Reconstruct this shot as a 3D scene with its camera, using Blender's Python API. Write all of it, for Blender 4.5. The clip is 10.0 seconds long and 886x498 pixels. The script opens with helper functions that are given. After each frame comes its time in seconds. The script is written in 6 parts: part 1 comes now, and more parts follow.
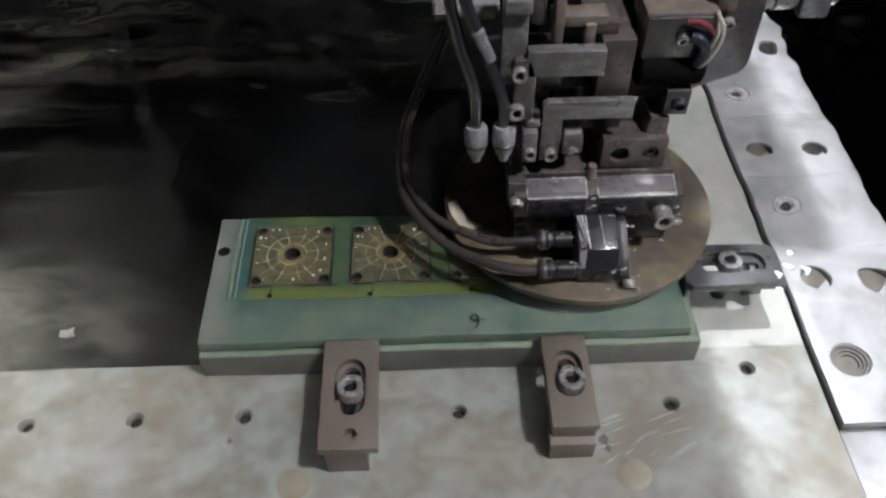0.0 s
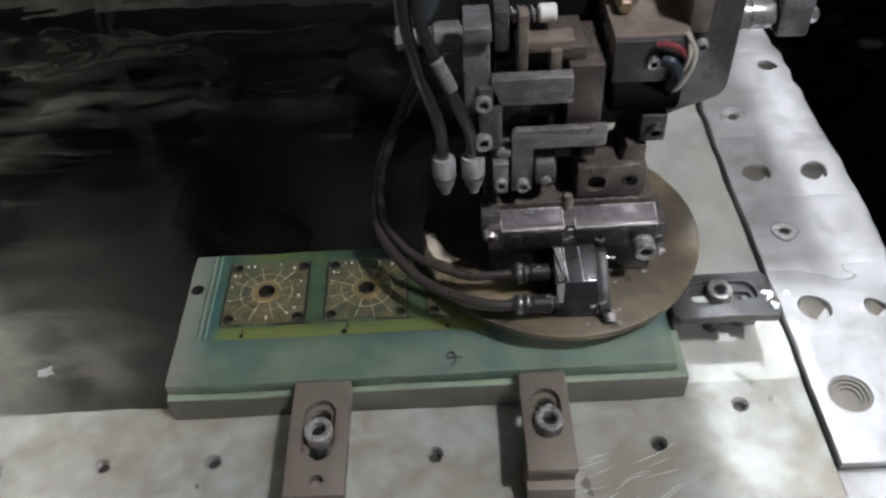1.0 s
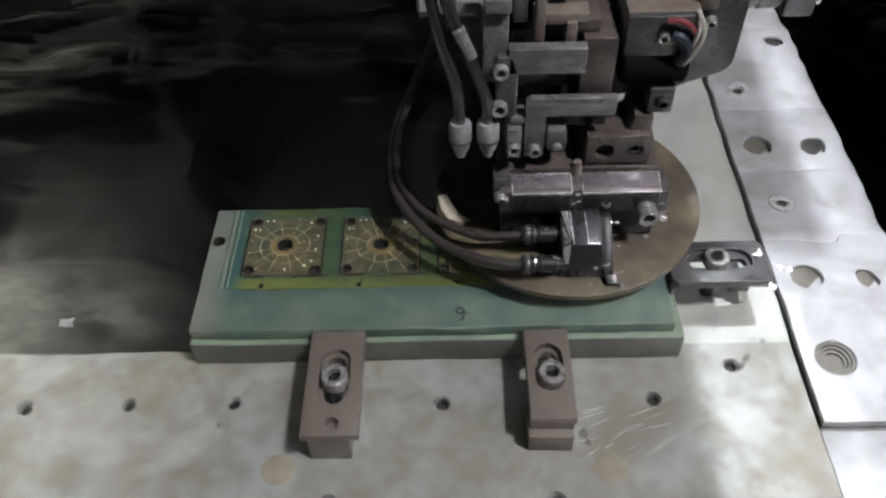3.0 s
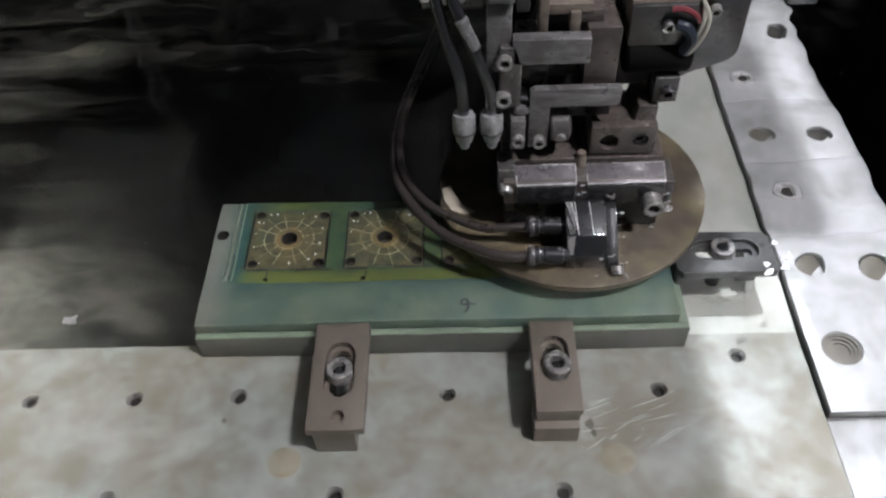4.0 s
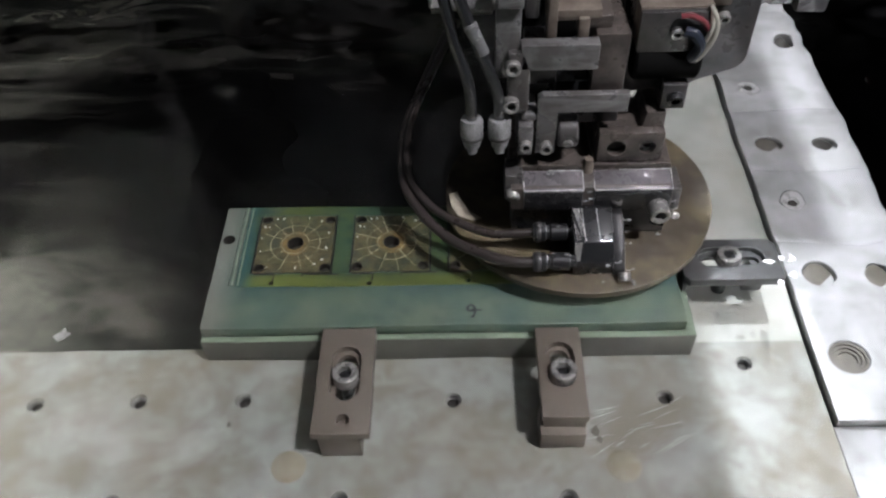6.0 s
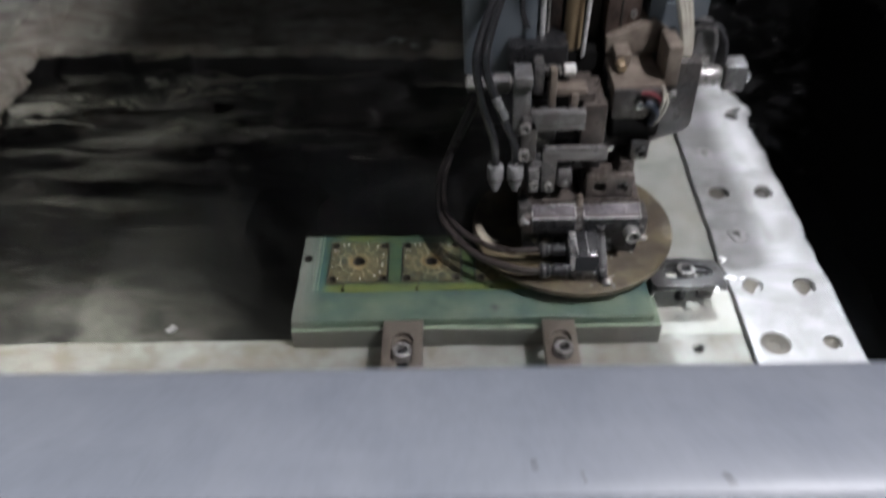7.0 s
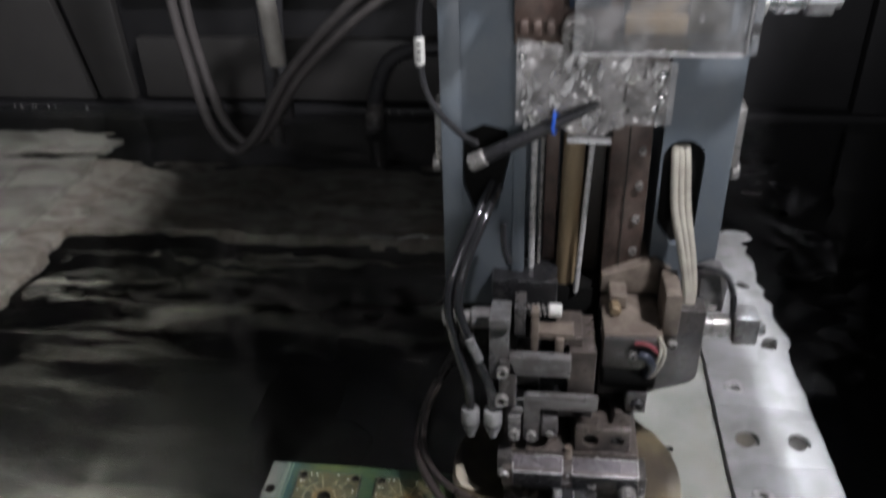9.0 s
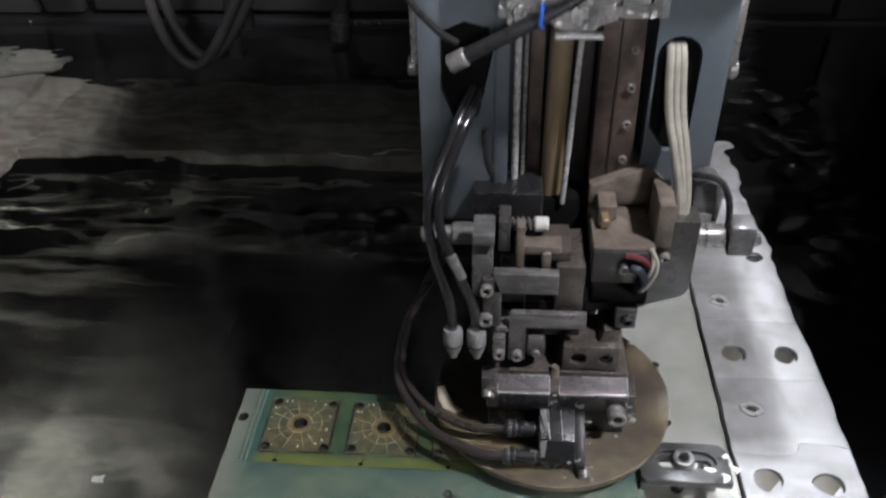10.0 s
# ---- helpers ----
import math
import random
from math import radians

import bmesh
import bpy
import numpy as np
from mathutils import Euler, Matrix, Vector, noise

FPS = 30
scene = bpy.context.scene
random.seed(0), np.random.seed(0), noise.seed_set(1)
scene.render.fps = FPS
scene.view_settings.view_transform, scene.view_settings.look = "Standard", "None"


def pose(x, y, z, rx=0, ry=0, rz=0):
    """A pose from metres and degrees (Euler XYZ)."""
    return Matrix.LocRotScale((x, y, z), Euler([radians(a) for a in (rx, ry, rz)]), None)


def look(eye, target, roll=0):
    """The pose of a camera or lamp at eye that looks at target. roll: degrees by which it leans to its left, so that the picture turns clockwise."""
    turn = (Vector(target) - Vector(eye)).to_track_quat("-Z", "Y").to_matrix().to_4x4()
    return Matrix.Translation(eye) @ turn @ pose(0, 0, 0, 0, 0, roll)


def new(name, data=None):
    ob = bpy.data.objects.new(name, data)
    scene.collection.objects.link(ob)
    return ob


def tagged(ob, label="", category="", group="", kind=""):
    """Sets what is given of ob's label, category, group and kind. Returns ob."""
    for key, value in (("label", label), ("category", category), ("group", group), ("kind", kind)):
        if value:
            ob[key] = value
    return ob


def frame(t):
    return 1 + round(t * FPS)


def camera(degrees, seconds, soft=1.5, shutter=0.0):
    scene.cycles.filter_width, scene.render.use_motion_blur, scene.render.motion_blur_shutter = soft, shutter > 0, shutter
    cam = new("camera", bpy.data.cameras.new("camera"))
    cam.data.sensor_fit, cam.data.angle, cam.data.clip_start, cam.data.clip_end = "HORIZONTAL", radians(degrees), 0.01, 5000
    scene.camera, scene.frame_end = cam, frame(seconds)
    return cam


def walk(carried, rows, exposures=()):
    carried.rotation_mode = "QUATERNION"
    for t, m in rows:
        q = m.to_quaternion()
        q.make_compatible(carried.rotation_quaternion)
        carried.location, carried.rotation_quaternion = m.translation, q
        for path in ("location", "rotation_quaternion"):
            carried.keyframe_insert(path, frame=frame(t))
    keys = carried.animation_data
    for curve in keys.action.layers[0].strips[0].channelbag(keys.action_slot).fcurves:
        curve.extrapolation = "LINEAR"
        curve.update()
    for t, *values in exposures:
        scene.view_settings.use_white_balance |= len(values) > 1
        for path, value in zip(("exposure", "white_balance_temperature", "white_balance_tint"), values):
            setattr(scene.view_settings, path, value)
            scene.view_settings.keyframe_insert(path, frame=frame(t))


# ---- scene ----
cam = camera(56.7, 10.0, soft=2.3, shutter=0.5)
PATH = [
    (0, (-0.012, -0.204, 0.335), (0.025, 1.151, -1.136), -0.6),
    (0.3, (-0.0065, -0.1979, 0.3398), (0.004, 1.143, -1.143), -0.99),
    (0.5, (-0.001, -0.199, 0.337), (-0.013, 1.189, -1.103), -1.1),
    (0.8, (0.0114, -0.1931, 0.3347), (-0.004, 1.201, -1.101), -2.47),
    (1, (0.015, -0.192, 0.328), (-0.021, 1.207, -1.1), -3.9),
    (1.2, (0.0124, -0.1907, 0.3242), (-0.048, 1.199, -1.108), -4.31),
    (1.5, (0.011, -0.195, 0.329), (-0.086, 1.157, -1.142), -4.6),
    (1.7, (0.0083, -0.201, 0.3348), (-0.073, 1.133, -1.154), -3.49),
    (2, (0.01, -0.208, 0.344), (-0.027, 1.122, -1.15), -1.5),
    (3.5, (0.008, -0.206, 0.34), (-0.029, 1.13, -1.148), -2.5),
    (4, (0.008, -0.206, 0.34), (-0.035, 1.115, -1.161), -2.8),
    (4.5, (0.008, -0.205, 0.34), (-0.039, 1.107, -1.169), -2.9),
    (5, (0.009, -0.204, 0.34), (-0.045, 1.1, -1.175), -3.0),
    (5.5, (0.01, -0.205, 0.34), (-0.054, 1.095, -1.178), -3.2),
    (5.7, (0.008, -0.206, 0.336), (-0.048, 1.115, -1.165), -2.9),
    (6.8, (-0.005, -0.282, 0.386), (-0.043, 1.088, -1.071), -1.9),
    (7, (-0.015, -0.333, 0.409), (-0.044, 1.152, -0.93), -1.7),
    (7.1, (-0.015, -0.3467, 0.4163), (-0.054, 1.171, -0.883), -1.82),
    (7.3, (-0.0125, -0.3722, 0.4315), (-0.060, 1.214, -0.782), -1.95),
    (7.5, (-0.0105, -0.3853, 0.4415), (-0.050, 1.255, -0.697), -1.75),
    (7.7, (-0.0029, -0.384, 0.447), (-0.044, 1.316, -0.603), -2.0),
    (7.9, (0.005, -0.3681, 0.4451), (-0.0, 1.378, -0.53), -0.4),
    (8, (0.013, -0.36, 0.445), (0.025, 1.405, -0.497), 0.5),
    (8.2, (0.0296, -0.3452, 0.4418), (0.021, 1.444, -0.46), 0.86),
    (8.4, (0.0457, -0.3223, 0.4369), (-0.008, 1.47, -0.45), 1.53),
    (8.5, (0.058, -0.31, 0.437), (-0.064, 1.472, -0.463), 1.0),
    (8.6, (0.0502, -0.3043, 0.4323), (-0.086, 1.482, -0.462), 0.67),
    (8.8, (0.0445, -0.2846, 0.424), (-0.149, 1.476, -0.508), -0.67),
    (9, (0.044, -0.26, 0.417), (-0.183, 1.433, -0.623), -1.9),
    (9.2, (0.0352, -0.246, 0.3982), (-0.148, 1.405, -0.711), -1.79),
    (9.5, (0.038, -0.231, 0.384), (-0.13, 1.382, -0.787), -2.8),
    (9.7, (0.0334, -0.2314, 0.3799), (-0.114, 1.359, -0.818), -1.96),
    (10, (0.036, -0.239, 0.397), (-0.11, 1.357, -0.8), -1.7),
]
walk(cam, [(t, look(eye, target, roll)) for t, eye, target, roll in PATH])

# ---- light ----
world = bpy.data.worlds.new("workshop_air")
world.use_nodes = True
world.node_tree.nodes["Background"].inputs[0].default_value = (0.75, 0.85, 1.0, 1)
world.node_tree.nodes["Background"].inputs[1].default_value = 0.055
scene.world = world


def lamp(name, eye, target, power, size, colour, spot=None):
    d = bpy.data.lights.new(name, "SPOT" if spot else "AREA")
    d.energy, d.color = power, colour
    if spot:
        d.spot_size, d.spot_blend, d.shadow_soft_size = radians(spot), 1.0, size
    else:
        d.shape, d.size = "DISK", size
    ob = new(name, d)
    ob.matrix_world = look(eye, target)
    return ob


lamp("rear_work_light", (0.290, 0.335, 0.95), (0.205, 0.075, 0.0), 63, 0.009, (0.88, 0.92, 1.0), spot=42)
lamp("workshop_light", (0.78, -0.45, 1.62), (-0.10, 0.05, 0.0), 38, 0.14, (0.96, 0.94, 1.0))
# added fill for the column's front; no such lamp is seen
lamp("front_fill_light", (0.25, -1.7, 0.75), (0.05, 0.1, 0.30), 16.5, 0.5, (0.96, 0.95, 1.0))
# added unseen spot that brightens the table's left and the well
lamp("left_fill_light", (-0.80, -0.60, 1.20), (-0.45, -0.03, 0.0), 150, 0.06, (0.97, 0.97, 0.95), spot=26)


# added overhead fill for the closed room; no such lamp is seen
lamp("ceiling_fill_light", (-0.2, -0.5, 2.44), (-0.2, -0.5, 0.0), 1.6, 1.6, (0.85, 0.92, 1.0))


# ---- materials ----
def mat(name, base, rough=0.5, metal=0.0, second=None, amount=0.5, scale=40.0, fine=600.0, bump=0.15,
        stain=None, stain_amount=0.0, stain_scale=14.0, stretch=(1, 1, 1), coat=0.0, rough_var=0.12, soft=(0.35, 0.68), edge=None,
        smear_tone=None, band=None, spec=0.5):
    """Painted, bare or rusty surface: blotches, fine grain and stains, in metres."""
    m = bpy.data.materials.new(name)
    m.use_nodes = True
    nt = m.node_tree
    b = nt.nodes["Principled BSDF"]
    tc = nt.nodes.new("ShaderNodeTexCoord")
    mp = nt.nodes.new("ShaderNodeMapping")
    mp.inputs["Scale"].default_value = stretch
    nt.links.new(tc.outputs["Object"], mp.inputs[0])

    def tex(sc, detail=4.0, rough_=0.6):
        n = nt.nodes.new("ShaderNodeTexNoise")
        n.inputs["Scale"].default_value, n.inputs["Detail"].default_value, n.inputs["Roughness"].default_value = sc, detail, rough_
        nt.links.new(mp.outputs[0], n.inputs["Vector"])
        return n.outputs["Fac"]

    def ramp(src, a, z):
        n = nt.nodes.new("ShaderNodeMapRange")
        n.inputs[1].default_value, n.inputs[2].default_value, n.inputs[3].default_value, n.inputs[4].default_value = soft[0], soft[1], a, z
        nt.links.new(src, n.inputs[0])
        return n.outputs[0]

    def mix(fac, a, bcol):
        n = nt.nodes.new("ShaderNodeMix")
        n.data_type = "RGBA"
        nt.links.new(fac, n.inputs[0])
        if isinstance(a, tuple):
            n.inputs[6].default_value = (*a, 1)
        else:
            nt.links.new(a, n.inputs[6])
        n.inputs[7].default_value = (*bcol, 1)
        return n.outputs[2]

    second = second or tuple(c * 0.6 for c in base)
    coarse, grain = tex(scale), tex(fine, 2.0)
    col = mix(ramp(coarse, 0.0, amount), base, second)
    col = mix(ramp(grain, 0.0, 0.25), col, tuple(c * 0.55 for c in base))
    if stain:
        col = mix(ramp(tex(stain_scale, 6.0, 0.7), 0.0, stain_amount), col, stain)
    if smear_tone:
        # long pale or dark smears, ripple light: colour, amount, scale, stretch, turn in degrees
        m2 = nt.nodes.new("ShaderNodeMapping")
        m2.inputs["Scale"].default_value, m2.inputs["Rotation"].default_value = smear_tone[3], (0, 0, radians(smear_tone[4]))
        nt.links.new(tc.outputs["Object"], m2.inputs[0])
        n2 = nt.nodes.new("ShaderNodeTexNoise")
        n2.inputs["Scale"].default_value, n2.inputs["Detail"].default_value, n2.inputs["Roughness"].default_value, n2.inputs["Distortion"].default_value = smear_tone[2], 5.0, 0.65, 0.5
        nt.links.new(m2.outputs[0], n2.inputs["Vector"])
        r2 = nt.nodes.new("ShaderNodeMapRange")
        r2.inputs[1].default_value, r2.inputs[2].default_value, r2.inputs[3].default_value, r2.inputs[4].default_value = 0.5, 0.7, 0.0, smear_tone[1]
        nt.links.new(n2.outputs["Fac"], r2.inputs[0])
        col = mix(r2.outputs[0], col, smear_tone[0])
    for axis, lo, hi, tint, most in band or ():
        # a stained or shade-painted strip with a ragged edge
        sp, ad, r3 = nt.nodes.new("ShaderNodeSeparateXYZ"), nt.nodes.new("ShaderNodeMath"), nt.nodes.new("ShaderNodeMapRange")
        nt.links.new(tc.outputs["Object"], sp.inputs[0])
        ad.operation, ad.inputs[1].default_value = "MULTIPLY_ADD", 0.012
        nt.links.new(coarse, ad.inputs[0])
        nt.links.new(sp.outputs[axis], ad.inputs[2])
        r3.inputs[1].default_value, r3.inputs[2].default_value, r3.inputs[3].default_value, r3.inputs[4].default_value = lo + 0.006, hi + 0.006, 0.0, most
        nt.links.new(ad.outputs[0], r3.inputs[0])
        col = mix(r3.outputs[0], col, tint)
    if edge:
        # brighter edges: bare rubbed metal, and painted wet highlights on the side clamp
        bv, ge, dot = nt.nodes.new("ShaderNodeBevel"), nt.nodes.new("ShaderNodeNewGeometry"), nt.nodes.new("ShaderNodeVectorMath")
        bv.samples, bv.inputs[0].default_value, dot.operation = 4, 0.0007, "DOT_PRODUCT"
        nt.links.new(bv.outputs[0], dot.inputs[0])
        nt.links.new(ge.outputs["Normal"], dot.inputs[1])
        er = nt.nodes.new("ShaderNodeMapRange")
        er.inputs[1].default_value, er.inputs[2].default_value, er.inputs[3].default_value, er.inputs[4].default_value = 0.985, 0.86, 0.0, 0.85
        nt.links.new(dot.outputs["Value"], er.inputs[0])
        worn = nt.nodes.new("ShaderNodeMath")
        worn.operation = "MULTIPLY"
        nt.links.new(er.outputs[0], worn.inputs[0])
        nt.links.new(ramp(tex(220, 3.0), 0.15, 1.0), worn.inputs[1])
        col = mix(worn.outputs[0], col, edge)
    nt.links.new(col, b.inputs["Base Color"])
    b.inputs["Metallic"].default_value = metal
    b.inputs["Specular IOR Level"].default_value = spec
    b.inputs["Coat Weight"].default_value = coat
    if coat:
        b.inputs["Coat Roughness"].default_value = 0.10
        cb = nt.nodes.new("ShaderNodeBump")
        cb.inputs["Strength"].default_value, cb.inputs["Distance"].default_value = 0.35, 0.0008
        nt.links.new(tex(170, 3.0), cb.inputs["Height"])
        nt.links.new(cb.outputs[0], b.inputs["Coat Normal"])
    nt.links.new(ramp(coarse, max(0.04, rough - rough_var), min(1.0, rough + rough_var)), b.inputs["Roughness"])
    if bump:
        bn = nt.nodes.new("ShaderNodeBump")
        bn.inputs["Strength"].default_value, bn.inputs["Distance"].default_value = bump, 0.0006
        nt.links.new(grain, bn.inputs["Height"])
        nt.links.new(bn.outputs[0], b.inputs["Normal"])
    return m


def clear(name, tint, opacity, rough=0.05, bump=0.0):
    """Clear plastic: a weak veil, a glossy face, the rest passes through."""
    m = bpy.data.materials.new(name)
    m.use_nodes = True
    nt = m.node_tree
    nt.nodes.remove(nt.nodes["Principled BSDF"])
    out = nt.nodes["Material Output"]
    tr, di, gl = nt.nodes.new("ShaderNodeBsdfTransparent"), nt.nodes.new("ShaderNodeBsdfDiffuse"), nt.nodes.new("ShaderNodeBsdfGlossy")
    tr.inputs[0].default_value = (0.95, 0.95, 0.95, 1)
    di.inputs[0].default_value = (*tint, 1)
    gl.inputs[0].default_value, gl.inputs["Roughness"].default_value = (1, 1, 1, 1), rough
    no = nt.nodes.new("ShaderNodeTexNoise")
    no.inputs["Scale"].default_value, no.inputs["Detail"].default_value = 90.0, 4.0
    tc = nt.nodes.new("ShaderNodeTexCoord")
    nt.links.new(tc.outputs["Object"], no.inputs["Vector"])
    mr = nt.nodes.new("ShaderNodeMapRange")
    mr.inputs[1].default_value, mr.inputs[2].default_value, mr.inputs[3].default_value, mr.inputs[4].default_value = 0.4, 0.65, opacity * 0.5, opacity * 1.5
    nt.links.new(no.outputs["Fac"], mr.inputs[0])
    a, c = nt.nodes.new("ShaderNodeMixShader"), nt.nodes.new("ShaderNodeMixShader")
    nt.links.new(mr.outputs[0], a.inputs[0])
    nt.links.new(tr.outputs[0], a.inputs[1])
    nt.links.new(di.outputs[0], a.inputs[2])
    fr = nt.nodes.new("ShaderNodeFresnel")
    fr.inputs[0].default_value = 1.5
    nt.links.new(fr.outputs[0], c.inputs[0])
    nt.links.new(a.outputs[0], c.inputs[1])
    nt.links.new(gl.outputs[0], c.inputs[2])
    nt.links.new(c.outputs[0], out.inputs[0])
    if bump:
        bn = nt.nodes.new("ShaderNodeBump")
        bn.inputs["Strength"].default_value, bn.inputs["Distance"].default_value = bump, 0.004
        nt.links.new(no.outputs["Fac"], bn.inputs["Height"])
        for n in (gl, fr):
            nt.links.new(bn.outputs[0], n.inputs["Normal"])
    return m


